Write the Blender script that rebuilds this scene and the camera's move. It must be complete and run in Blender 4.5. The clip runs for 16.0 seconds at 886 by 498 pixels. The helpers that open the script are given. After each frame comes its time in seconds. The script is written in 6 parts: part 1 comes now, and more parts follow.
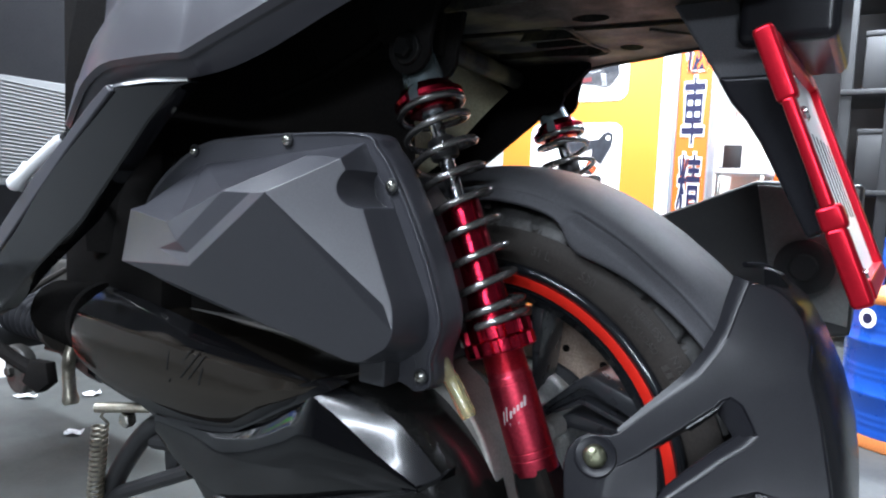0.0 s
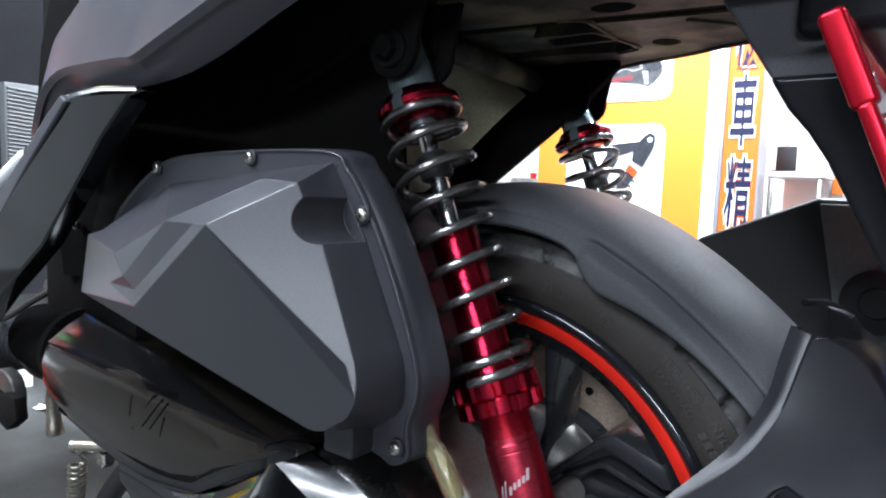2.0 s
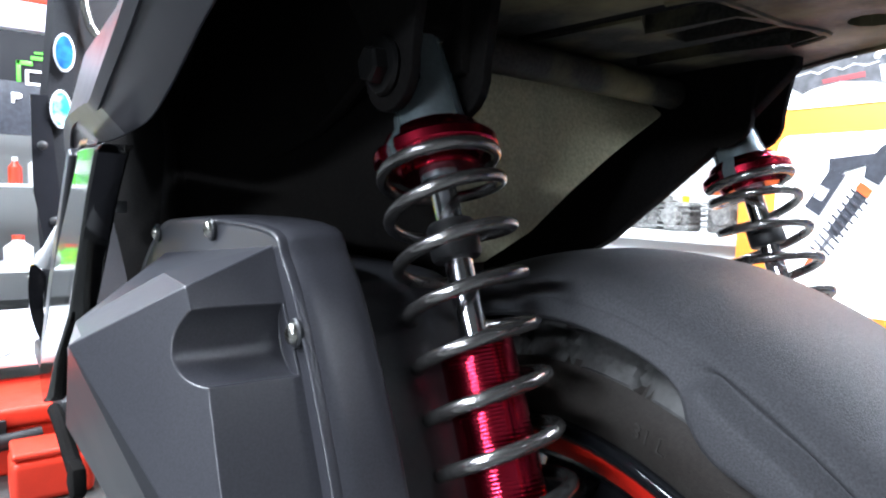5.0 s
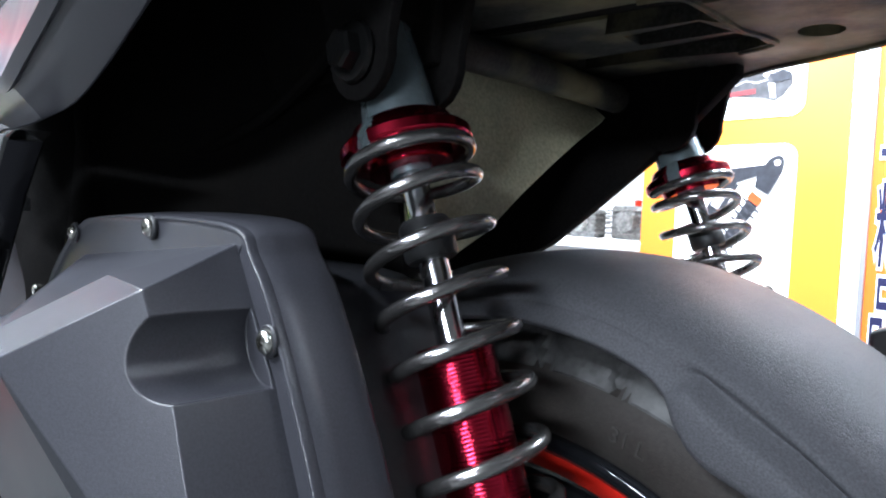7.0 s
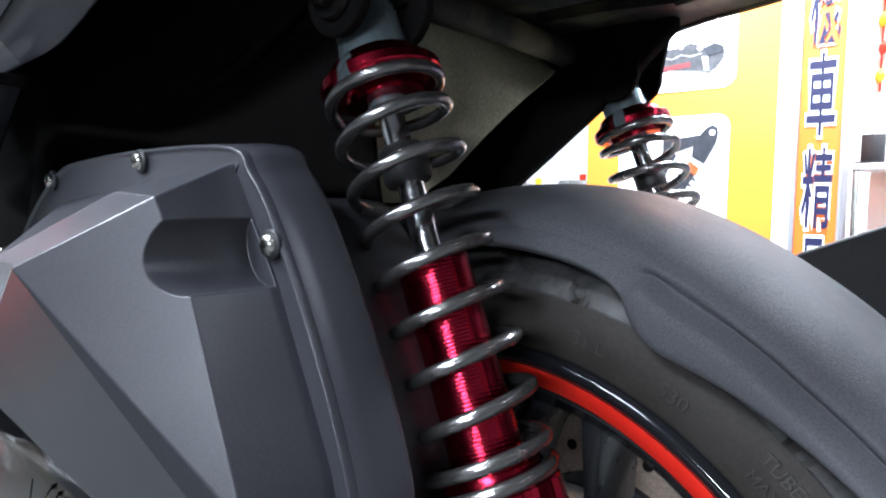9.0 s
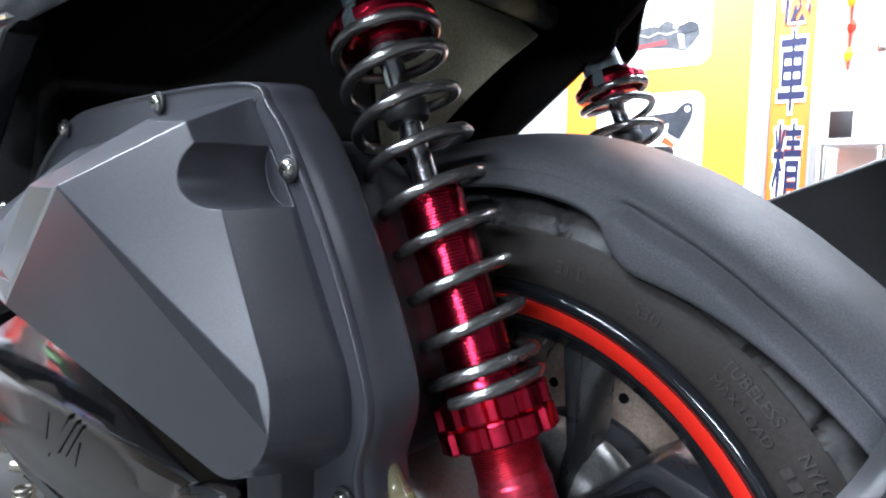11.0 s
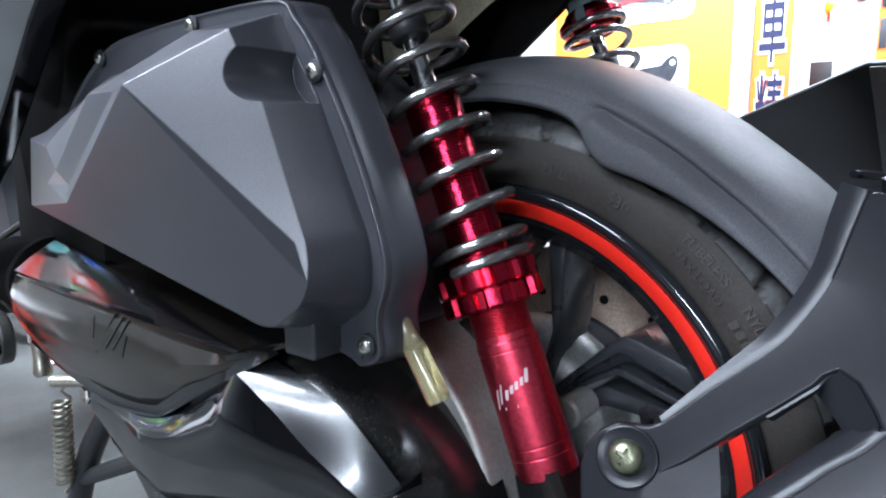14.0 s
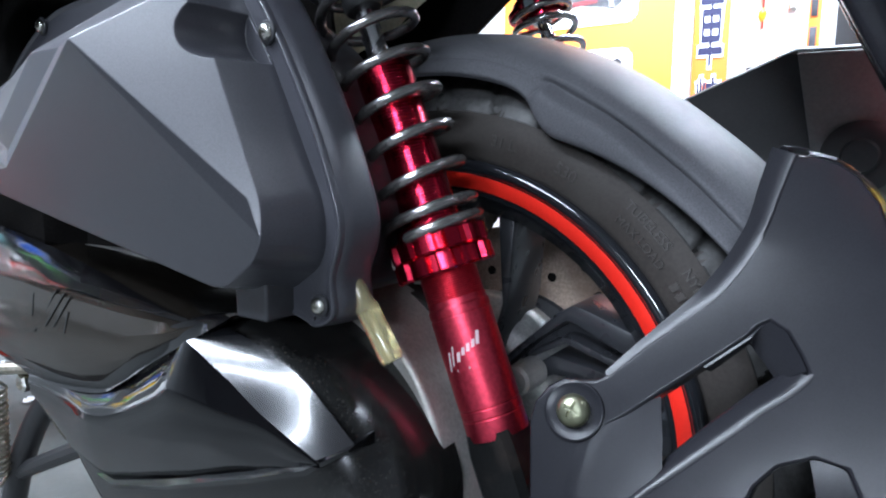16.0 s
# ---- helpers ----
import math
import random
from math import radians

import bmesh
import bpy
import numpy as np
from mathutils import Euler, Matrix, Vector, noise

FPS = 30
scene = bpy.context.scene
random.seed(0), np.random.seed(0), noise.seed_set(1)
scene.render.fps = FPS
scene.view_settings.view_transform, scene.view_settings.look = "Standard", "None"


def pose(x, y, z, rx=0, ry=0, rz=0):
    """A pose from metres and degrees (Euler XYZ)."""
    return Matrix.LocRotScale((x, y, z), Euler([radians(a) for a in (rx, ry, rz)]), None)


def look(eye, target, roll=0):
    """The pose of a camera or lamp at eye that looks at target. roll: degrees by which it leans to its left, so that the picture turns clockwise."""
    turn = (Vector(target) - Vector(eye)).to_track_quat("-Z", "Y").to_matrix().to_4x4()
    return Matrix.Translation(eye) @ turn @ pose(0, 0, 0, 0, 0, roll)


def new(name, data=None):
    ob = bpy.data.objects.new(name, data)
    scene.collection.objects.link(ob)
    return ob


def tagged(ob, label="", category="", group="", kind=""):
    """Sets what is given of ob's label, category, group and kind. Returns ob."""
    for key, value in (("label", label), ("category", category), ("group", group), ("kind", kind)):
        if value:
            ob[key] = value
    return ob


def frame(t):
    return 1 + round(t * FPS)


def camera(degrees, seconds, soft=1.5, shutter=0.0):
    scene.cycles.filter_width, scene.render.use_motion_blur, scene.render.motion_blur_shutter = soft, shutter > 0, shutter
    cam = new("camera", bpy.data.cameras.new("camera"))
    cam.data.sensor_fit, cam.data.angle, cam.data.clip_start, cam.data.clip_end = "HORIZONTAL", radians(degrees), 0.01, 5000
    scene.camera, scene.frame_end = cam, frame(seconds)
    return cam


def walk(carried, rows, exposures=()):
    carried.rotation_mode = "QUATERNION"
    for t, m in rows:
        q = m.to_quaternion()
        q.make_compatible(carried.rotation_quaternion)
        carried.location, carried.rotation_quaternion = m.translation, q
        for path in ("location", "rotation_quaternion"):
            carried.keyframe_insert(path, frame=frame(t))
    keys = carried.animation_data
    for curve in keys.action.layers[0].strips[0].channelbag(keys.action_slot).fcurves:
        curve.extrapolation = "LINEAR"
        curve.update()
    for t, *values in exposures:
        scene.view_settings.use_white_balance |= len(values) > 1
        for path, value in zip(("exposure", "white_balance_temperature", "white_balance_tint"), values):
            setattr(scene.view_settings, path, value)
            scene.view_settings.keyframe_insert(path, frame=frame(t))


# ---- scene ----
cam = camera(67.7, 16.0, soft=2.1)
PATH = [
    (0, (0.0882, -0.0222, 0.5489), (-0.9646, 1.5915, 0.3805), 2.41),
    (0.5, (0.0809, -0.0261, 0.5475), (-0.9718, 1.5858, 0.3714), 2.31),
    (1, (0.0778, -0.0199, 0.5466), (-0.9694, 1.5955, 0.3650), 2.41),
    (1.5, (0.0761, 0.0240, 0.5536), (-1.0135, 1.6114, 0.3724), 2.61),
    (2, (0.0675, 0.0772, 0.5692), (-1.0885, 1.6179, 0.3949), 2.21),
    (2.5, (0.0655, 0.1355, 0.5824), (-1.2017, 1.5895, 0.4353), 1.69),
    (3, (0.0623, 0.1911, 0.5906), (-1.3555, 1.4970, 0.4384), 1.35),
    (3.5, (0.0616, 0.2349, 0.5975), (-1.4529, 1.4270, 0.4396), 1.00),
    (4, (0.0484, 0.2714, 0.6019), (-1.5352, 1.3697, 0.4436), 0.85),
    (6.5, (-0.0030, 0.2746, 0.6078), (-1.4657, 1.5335, 0.4827), 2.23),
    (7, (-0.0114, 0.2602, 0.6012), (-1.4039, 1.5973, 0.4761), 1.96),
    (7.5, (-0.0080, 0.2464, 0.5932), (-1.3461, 1.6372, 0.4688), 1.48),
    (8, (-0.0021, 0.2353, 0.5825), (-1.3169, 1.6478, 0.4518), 0.68),
    (8.5, (0.0007, 0.2323, 0.5748), (-1.2972, 1.6589, 0.4287), 0.29),
    (9, (0.0013, 0.2285, 0.5718), (-1.2776, 1.6698, 0.4094), 0.49),
    (11.5, (0.0248, 0.1886, 0.5406), (-1.1983, 1.6699, 0.3166), 0.31),
    (12, (0.0340, 0.1828, 0.5341), (-1.1888, 1.6616, 0.2935), 0.01),
    (12.5, (0.0434, 0.1788, 0.5295), (-1.1899, 1.6460, 0.2688), -0.08),
    (13, (0.0506, 0.1714, 0.5228), (-1.1836, 1.6343, 0.2445), -0.18),
    (13.5, (0.0511, 0.1588, 0.5186), (-1.1754, 1.6260, 0.2301), -0.18),
    (14, (0.0524, 0.1442, 0.5124), (-1.1489, 1.6301, 0.2128), -0.37),
    (14.5, (0.0530, 0.1316, 0.5072), (-1.1201, 1.6378, 0.1967), -0.37),
    (15, (0.0523, 0.1232, 0.4973), (-1.0671, 1.6705, 0.1910), 0.13),
    (15.5, (0.0539, 0.1262, 0.4916), (-1.0381, 1.6959, 0.2024), 0.13),
    (16, (0.0570, 0.1356, 0.4901), (-1.0276, 1.7110, 0.2062), 0.23),
]
EXPOSURES = [(0, -0.33, 6100, 8), (1.5, -0.32, 6100, 8), (2.5, -0.24, 6100, 8), (3.5, -0.04, 6150, 8), (4.0, 0.24, 6150, 8), (6.5, 0.35, 6050, 8), (8.0, 0.12, 6050, 8), (9.0, 0.12, 6050, 8), (12, 0.22, 5950, 8), (16, 0.22, 5850, 8)]
walk(cam, [(t, look(eye, target, roll)) for t, eye, target, roll in PATH], EXPOSURES)

# ---------------------------------------------------------------- light
world = bpy.data.worlds.new("workshop_air")
world.use_nodes = True
world.node_tree.nodes["Background"].inputs[0].default_value = (0.5, 0.55, 0.6, 1)
world.node_tree.nodes["Background"].inputs[1].default_value = 0.035
scene.world = world
scene.view_settings.exposure = 0.0


def tube_or_fill_lamp(x, y, z, length, watts, turn=0, width=0.10, tilt=0):
    data = bpy.data.lights.new("tube_or_fill_light", "AREA")
    data.shape, data.size, data.size_y = "RECTANGLE", length, width
    data.energy, data.color = watts, (0.87, 0.92, 1.0)
    ob = new("tube_or_fill_light", data)
    ob.matrix_world = pose(x, y, z, tilt, 0, turn)
    return ob


LAMPS = [  # x, y, z, length, watts, turn, width, tilt
    (-0.60, -1.65, 2.40, 1.5, 125, 0, 0.30),
    (-1.10, -0.80, 2.45, 1.4, 90, 35, 0.20),
    (-1.88, -0.75, 2.40, 1.2, 120, 78, 0.26),
    (-0.25, 1.50, 2.45, 1.2, 360, 0, 0.16),
    # next two rows: fill added to brighten clevis, wheel and side faces, no known tubes
    (1.20, -3.00, 1.48, 1.4, 85, 20, 0.20, 70),
    (1.60, 1.10, 2.35, 1.2, 24, 70, 0.16),
    (-2.4, 0.6, 2.50, 1.2, 40, 90, 0.16),
    (-0.25, 2.85, 2.45, 0.6, 14, 0, 0.20),
    (0.42, 2.62, 2.10, 1.0, 190, 0, 0.16),
]
for lamp in LAMPS:
    tube_or_fill_lamp(*lamp)


# ---------------------------------------------------------------- materials
def material(name, base, rough=0.5, metal=0.0, grain=0.0, grain_scale=400.0, bump=0.0, bump_scale=600.0, stain=0.0,
             stain_scale=9.0, stain_colour=None, coat=0.0, aniso=0.0, rough_var=0.0, spec=0.5, glow=0.0):
    """Principled surface with fine grain, broad stains and a fine relief."""
    m = bpy.data.materials.new(name)
    m.use_nodes = True
    nt = m.node_tree
    p = nt.nodes["Principled BSDF"]
    p.inputs["Roughness"].default_value = rough
    p.inputs["Metallic"].default_value = metal
    p.inputs["Coat Weight"].default_value = coat
    p.inputs["Specular IOR Level"].default_value = spec
    p.inputs["Anisotropic"].default_value = aniso
    coord = nt.nodes.new("ShaderNodeTexCoord").outputs["Object"]

    def noise_tex(scale, detail=4.0):
        n = nt.nodes.new("ShaderNodeTexNoise")
        n.inputs["Scale"].default_value, n.inputs["Detail"].default_value = scale, detail
        nt.links.new(coord, n.inputs["Vector"])
        return n.outputs["Fac"]

    def mix(fac, a, b):
        n = nt.nodes.new("ShaderNodeMix")
        n.data_type = "RGBA"
        nt.links.new(fac, n.inputs["Factor"])
        for sock, v in ((n.inputs["A"], a), (n.inputs["B"], b)):
            if isinstance(v, (tuple, list)):
                sock.default_value = (*v, 1)
            else:
                nt.links.new(v, sock)
        return n.outputs["Result"]

    def ramp(fac, lo, hi):
        n = nt.nodes.new("ShaderNodeMapRange")
        n.inputs["From Min"].default_value, n.inputs["From Max"].default_value = lo, hi
        nt.links.new(fac, n.inputs["Value"])
        return n.outputs["Result"]

    colour = tuple(base)
    g = noise_tex(grain_scale, 2.0)
    colour = mix(ramp(g, 0.3, 0.7), tuple(c * (1 - grain) for c in base), tuple(min(1, c * (1 + grain)) for c in base))
    if stain:
        s = noise_tex(stain_scale, 6.0)
        dirt = stain_colour or tuple(c * 0.5 for c in base)
        n = nt.nodes.new("ShaderNodeMath")
        n.operation = "MULTIPLY"
        n.inputs[1].default_value = stain
        nt.links.new(ramp(s, 0.48, 0.72), n.inputs[0])
        colour = mix(n.outputs[0], colour, dirt)
    nt.links.new(colour, p.inputs["Base Color"])
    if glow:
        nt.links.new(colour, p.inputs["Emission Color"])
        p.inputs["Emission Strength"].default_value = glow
    if rough_var:
        n = nt.nodes.new("ShaderNodeMapRange")
        n.inputs["From Min"].default_value, n.inputs["From Max"].default_value = 0.3, 0.7
        n.inputs["To Min"].default_value, n.inputs["To Max"].default_value = max(0.02, rough - rough_var), min(1, rough + rough_var)
        nt.links.new(noise_tex(stain_scale * 2.3, 5.0), n.inputs["Value"])
        nt.links.new(n.outputs["Result"], p.inputs["Roughness"])
    if bump:
        b = nt.nodes.new("ShaderNodeBump")
        b.inputs["Strength"].default_value, b.inputs["Distance"].default_value = bump, 0.0006
        nt.links.new(noise_tex(bump_scale, 3.0), b.inputs["Height"])
        nt.links.new(b.outputs["Normal"], p.inputs["Normal"])
    return m


M_COVER = material("textured_grey_plastic", (0.035, 0.035, 0.041), 0.31, grain=0.18, grain_scale=1100, bump=0.13, bump_scale=2000, stain=0.12, stain_scale=9, rough_var=0.025)
M_FLANGE = material("dark_moulded_plastic", (0.02, 0.0205, 0.0235), 0.42, spec=0.35, grain=0.15, bump=0.15, bump_scale=1200, stain=0.3, stain_scale=16, stain_colour=(0.06, 0.06, 0.06), rough_var=0.08)
M_FENDER = material("matt_grey_fender_plastic", (0.078, 0.078, 0.084), 0.48, spec=0.06, grain=0.2, grain_scale=1000, bump=0.55, bump_scale=1300, stain=0.25, stain_scale=10, rough_var=0.06)
M_MUD = material("matt_charcoal_plastic", (0.011, 0.011, 0.0132), 0.26, spec=0.2, grain=0.1, grain_scale=900, bump=0.07, bump_scale=2600, stain=0.2, stain_scale=40)
M_PANEL = material("matt_grey_paint", (0.043, 0.0418, 0.049), 0.34, spec=0.36, grain=0.08, grain_scale=1500, stain=0.2, stain_scale=8, rough_var=0.05)
M_GLOSS = material("gloss_black_plastic", (0.0022, 0.0022, 0.0026), 0.08, grain=0.1, stain=0.3, stain_scale=22, stain_colour=(0.0045, 0.004, 0.004), rough_var=0.05)
M_SATIN = material("satin_black_plastic", (0.008, 0.008, 0.009), 0.24, coat=0.2, grain=0.1, stain=0.3, stain_scale=26, stain_colour=(0.018, 0.017, 0.016))
M_CASING = material("dusty_gloss_black_plastic", (0.006, 0.006, 0.006), 0.2, grain=0.2, stain=0.35, stain_scale=700, stain_colour=(0.05, 0.046, 0.04), rough_var=0.05)
M_SMOKE = material("metallic_bronze_black", (0.044, 0.037, 0.030), 0.17, metal=0.8, coat=0.12, stain=0.3, stain_scale=15, rough_var=0.06)
M_BLACK = material("black_moulded_plastic", (0.012, 0.012, 0.013), 0.5, grain=0.2, bump=0.2, stain=0.3, stain_scale=12, stain_colour=(0.03, 0.03, 0.028))
# black plastic coloured darker still, to carry the shade of deep recesses
M_PIT = material("deep_shade_black_plastic", (0.0075, 0.0069, 0.0067), 0.8, grain=0.3, stain=0.5, stain_scale=14, stain_colour=(0.011, 0.0095, 0.008), spec=0.03)
M_TUB = material("dusty_underseat_plastic", (0.46, 0.44, 0.30), 0.6, grain=0.2, bump=0.3, bump_scale=500, stain=0.6, stain_scale=12, stain_colour=(0.15, 0.14, 0.11))
M_UNDER = material("dusty_black_frame_plate", (0.026, 0.025, 0.022), 0.6, spec=0.15, grain=0.4, bump=0.35, bump_scale=160, stain=0.9, stain_scale=14, stain_colour=(0.21, 0.18, 0.095), rough_var=0.14)
M_SHIELD = material("dull_black_shield_plastic", (0.012, 0.012, 0.014), 0.6, spec=0.15, grain=0.2, bump=0.15, stain=0.3, stain_scale=12, stain_colour=(0.022, 0.022, 0.022))
M_RED = material("red_anodised_aluminium", (0.46, 0.018, 0.045), 0.21, metal=1.0, grain=0.06, stain=0.1, rough_var=0.05)
M_SPRING = material("gunmetal_spring_enamel", (0.22, 0.21, 0.205), 0.24, metal=0.9, coat=0.3, grain=0.06, rough_var=0.05)
M_CHROME = material("polished_chrome", (0.80, 0.81, 0.83), 0.14, metal=1.0)
M_TITAN = material("grey_anodised_clevis", (0.27, 0.33, 0.35), 0.26, metal=0.7, grain=0.08, stain=0.2, stain_scale=30)
M_RUBBER = material("black_tyre_rubber", (0.029, 0.0245, 0.0215), 0.7, spec=0.3, grain=0.2, bump=0.4, bump_scale=900, stain=0.6, stain_scale=18, stain_colour=(0.046, 0.042, 0.038))
# same rubber as the tyre, lightened to imitate light caught by raised letters
M_LETTER = material("lightened_tyre_lettering", (0.042, 0.037, 0.034), 0.6, spec=0.4, grain=0.2, stain=0.5, stain_scale=40, stain_colour=(0.04, 0.037, 0.034))
M_TREAD = material("dusty_tread_rubber", (0.035, 0.034, 0.033), 0.7, grain=0.25, grain_scale=300, bump=0.4, bump_scale=500, stain=0.9, stain_scale=32, stain_colour=(0.15, 0.148, 0.145))
M_RIM = material("black_rim_enamel", (0.010, 0.011, 0.013), 0.15, coat=0.6, rough_var=0.03)
M_SPOKE = material("satin_black_spoke_enamel", (0.030, 0.031, 0.035), 0.30, coat=0.15, grain=0.08, stain=0.3, stain_scale=30, rough_var=0.05)
M_STRIPE = material("red_rim_stripe", (0.72, 0.022, 0.012), 0.35, grain=0.05)
M_ALU = material("cast_aluminium", (0.42, 0.41, 0.385), 0.42, metal=0.45, grain=0.12, bump=0.5, bump_scale=700, stain=0.6, stain_scale=18, stain_colour=(0.16, 0.14, 0.11))
M_DARKALU = material("dull_cast_aluminium", (0.50, 0.50, 0.49), 0.38, metal=0.7, grain=0.15, bump=0.4, bump_scale=700, stain=0.7, stain_scale=30, stain_colour=(0.08, 0.07, 0.06))
M_GEAR = material("dark_oily_casting", (0.036, 0.034, 0.031), 0.45, metal=0.3, grain=0.2, bump=0.5, bump_scale=500, stain=0.6, stain_scale=24, stain_colour=(0.12, 0.11, 0.10), rough_var=0.1)
M_DISC = material("rusty_brake_disc", (0.48, 0.38, 0.31), 0.4, metal=0.7, grain=0.2, stain=0.7, stain_scale=25, stain_colour=(0.11, 0.05, 0.03))
M_STEEL = material("zinc_screw_steel", (0.5, 0.49, 0.45), 0.25, metal=1.0, grain=0.1, stain=0.4, stain_scale=200, stain_colour=(0.18, 0.15, 0.1))
M_BRASS = material("olive_plated_screw", (0.20, 0.205, 0.14), 0.35, metal=0.9, grain=0.1, stain=0.5, stain_scale=150, stain_colour=(0.12, 0.11, 0.06))
M_HOSE = material("amber_drain_hose", (0.90, 0.80, 0.45), 0.08, grain=0.06, coat=0.3, stain=0.3, stain_scale=60, stain_colour=(0.4, 0.32, 0.12))
M_HOSE.node_tree.nodes["Principled BSDF"].inputs["Transmission Weight"].default_value = 0.85
M_PRINT = material("pale_print", (0.50, 0.36, 0.38), 0.4)
M_FLOOR = material("grey_workshop_concrete", (0.046, 0.048, 0.045), 0.55, grain=0.12, grain_scale=120, bump=0.3, bump_scale=120, stain=0.5, stain_scale=3, stain_colour=(0.055, 0.055, 0.052), rough_var=0.15)
M_WALL = material("off_white_wall_paint", (0.7, 0.7, 0.68), 0.7, grain=0.04, stain=0.2, stain_scale=2)
# near-black wall colour stands in for unlit depth
M_DARKWALL = material("dark_unlit_wall", (0.022, 0.021, 0.022), 0.7, grain=0.3, grain_scale=6, stain=0.6, stain_scale=2, stain_colour=(0.02, 0.02, 0.022))
M_WALLGREY = material("grey_wall_paint", (0.30, 0.31, 0.31), 0.7, grain=0.05, stain=0.3, stain_scale=2)
M_ENDPLATE = material("grey_silencer_guard", (0.15, 0.156, 0.15), 0.45, grain=0.1, stain=0.4, stain_scale=14, stain_colour=(0.05, 0.05, 0.048))
M_CEIL = material("dark_ceiling", (0.12, 0.12, 0.12), 0.8, grain=0.1)
# sign vinyls: emission is added for brightness, the print gives off no light
M_ORANGE = material("orange_sign_vinyl", (0.92, 0.175, 0.022), 0.4, grain=0.03, glow=0.04)
M_YELLOW = material("amber_sign_vinyl", (0.95, 0.285, 0.035), 0.4, grain=0.03, glow=0.04)
M_DEEPOR = material("deep_orange_vinyl", (0.85, 0.2, 0.03), 0.4, grain=0.03, glow=0.04)
M_WHITE = material("white_vinyl_added_glow", (0.88, 0.88, 0.88), 0.35, grain=0.02, glow=0.5)
M_NAVY = material("navy_letter_vinyl", (0.012, 0.012, 0.05), 0.4)
M_NAVYGREY = material("dark_grey_print", (0.03, 0.032, 0.04), 0.4, grain=0.3, grain_scale=60)
M_SIGNGREY = material("grey_print", (0.16, 0.16, 0.17), 0.4, grain=0.3, grain_scale=60)
M_SIGNMID = material("mid_grey_print", (0.065, 0.065, 0.07), 0.4, grain=0.35, grain_scale=45)
M_SIGNPALE = material("pale_grey_print", (0.40, 0.40, 0.42), 0.4, grain=0.5, grain_scale=70)
M_COILPRINT = material("coil_print", (0.05, 0.05, 0.06), 0.4, grain=0.5, grain_scale=120)
M_SIGNORANGE = material("orange_print", (0.72, 0.09, 0.02), 0.4, grain=0.2, grain_scale=50)
M_SIGNRED = material("red_print", (0.22, 0.04, 0.045), 0.4)
M_BLUE = material("blue_drum_paint", (0.008, 0.07, 0.40), 0.3, coat=0.2, grain=0.08, stain=0.3, stain_scale=8, stain_colour=(0.01, 0.03, 0.2), rough_var=0.08)
M_RUST = material("rusty_orange_band", (0.55, 0.17, 0.04), 0.6, grain=0.2, stain=0.6, stain_scale=20, stain_colour=(0.3, 0.1, 0.04))
M_TOOLRED = material("red_toolbox_paint", (0.75, 0.045, 0.02), 0.35, grain=0.05, stain=0.3, stain_scale=10, rough_var=0.08)
M_PLATE = material("white_number_plate", (0.75, 0.78, 0.78), 0.3, grain=0.03)
M_FRAMERED = material("red_anodised_plate_frame", (0.6, 0.012, 0.03), 0.3, metal=0.85, grain=0.05)
M_SPRINGOLD = material("dull_zinc_spring", (0.30, 0.28, 0.23), 0.4, metal=0.9, grain=0.2, stain=0.5, stain_scale=90, stain_colour=(0.12, 0.08, 0.05))


# ---------------------------------------------------------------- mesh tools
def finish(bm, angle=35):
    bmesh.ops.recalc_face_normals(bm, faces=bm.faces)
    for f in bm.faces:
        f.smooth = True
    me = bpy.data.meshes.new("mesh")
    bm.to_mesh(me)
    bm.free()
    me.set_sharp_from_angle(angle=radians(angle))
    return me


def part(name, bm, mat, parent=None, label="", angle=35):
    me = finish(bm, angle)
    me.name = name
    me.materials.append(mat)
    ob = new(name, me)
    ob.parent = parent
    if label:
        tagged(ob, label)
    return ob


def thing(name, label, category, group="", at=(0, 0, 0)):
    ob = new(name)
    ob.location = at
    ob.empty_display_size = 0.05
    return tagged(ob, label, category, group)


def bevel(bm, width, segments=2, angle=20):
    es = [e for e in bm.edges if len(e.link_faces) == 2 and e.calc_face_angle(0) > radians(angle)]
    bmesh.ops.bevel(bm, geom=es, offset=width, segments=segments, profile=0.5, affect="EDGES", clamp_overlap=True)
    return bm


def solid(verts, faces, width=0.0, segments=2):
    bm = bmesh.new()
    vs = [bm.verts.new(v) for v in verts]
    for f in faces:
        bm.faces.new([vs[i] for i in f])
    bmesh.ops.recalc_face_normals(bm, faces=bm.faces)
    if width:
        bevel(bm, width, segments)
    return bm


def box(x0, x1, y0, y1, z0, z1, width=0.0, segments=2):
    v = [(x, y, z) for x in (x0, x1) for y in (y0, y1) for z in (z0, z1)]
    return solid(v, [(0, 1, 3, 2), (4, 6, 7, 5), (0, 4, 5, 1), (2, 3, 7, 6), (0, 2, 6, 4), (1, 5, 7, 3)], width, segments)


def prism(outline, y0, y1, width=0.0, segments=2, inset=0.0):
    """An outline in x and z, given thickness from y0 to y1; inset shrinks the y0 end towards the middle."""
    n = len(outline)
    cx, cz = sum(p[0] for p in outline) / n, sum(p[1] for p in outline) / n
    front = [(cx + (x - cx) * (1 - inset), y0, cz + (z - cz) * (1 - inset)) for x, z in outline]
    back = [(x, y1, z) for x, z in outline]
    faces = [tuple(range(n)), tuple(range(2 * n - 1, n - 1, -1))] + [(i, i + n, (i + 1) % n + n, (i + 1) % n) for i in range(n)]
    return solid(front + back, faces, width, segments)


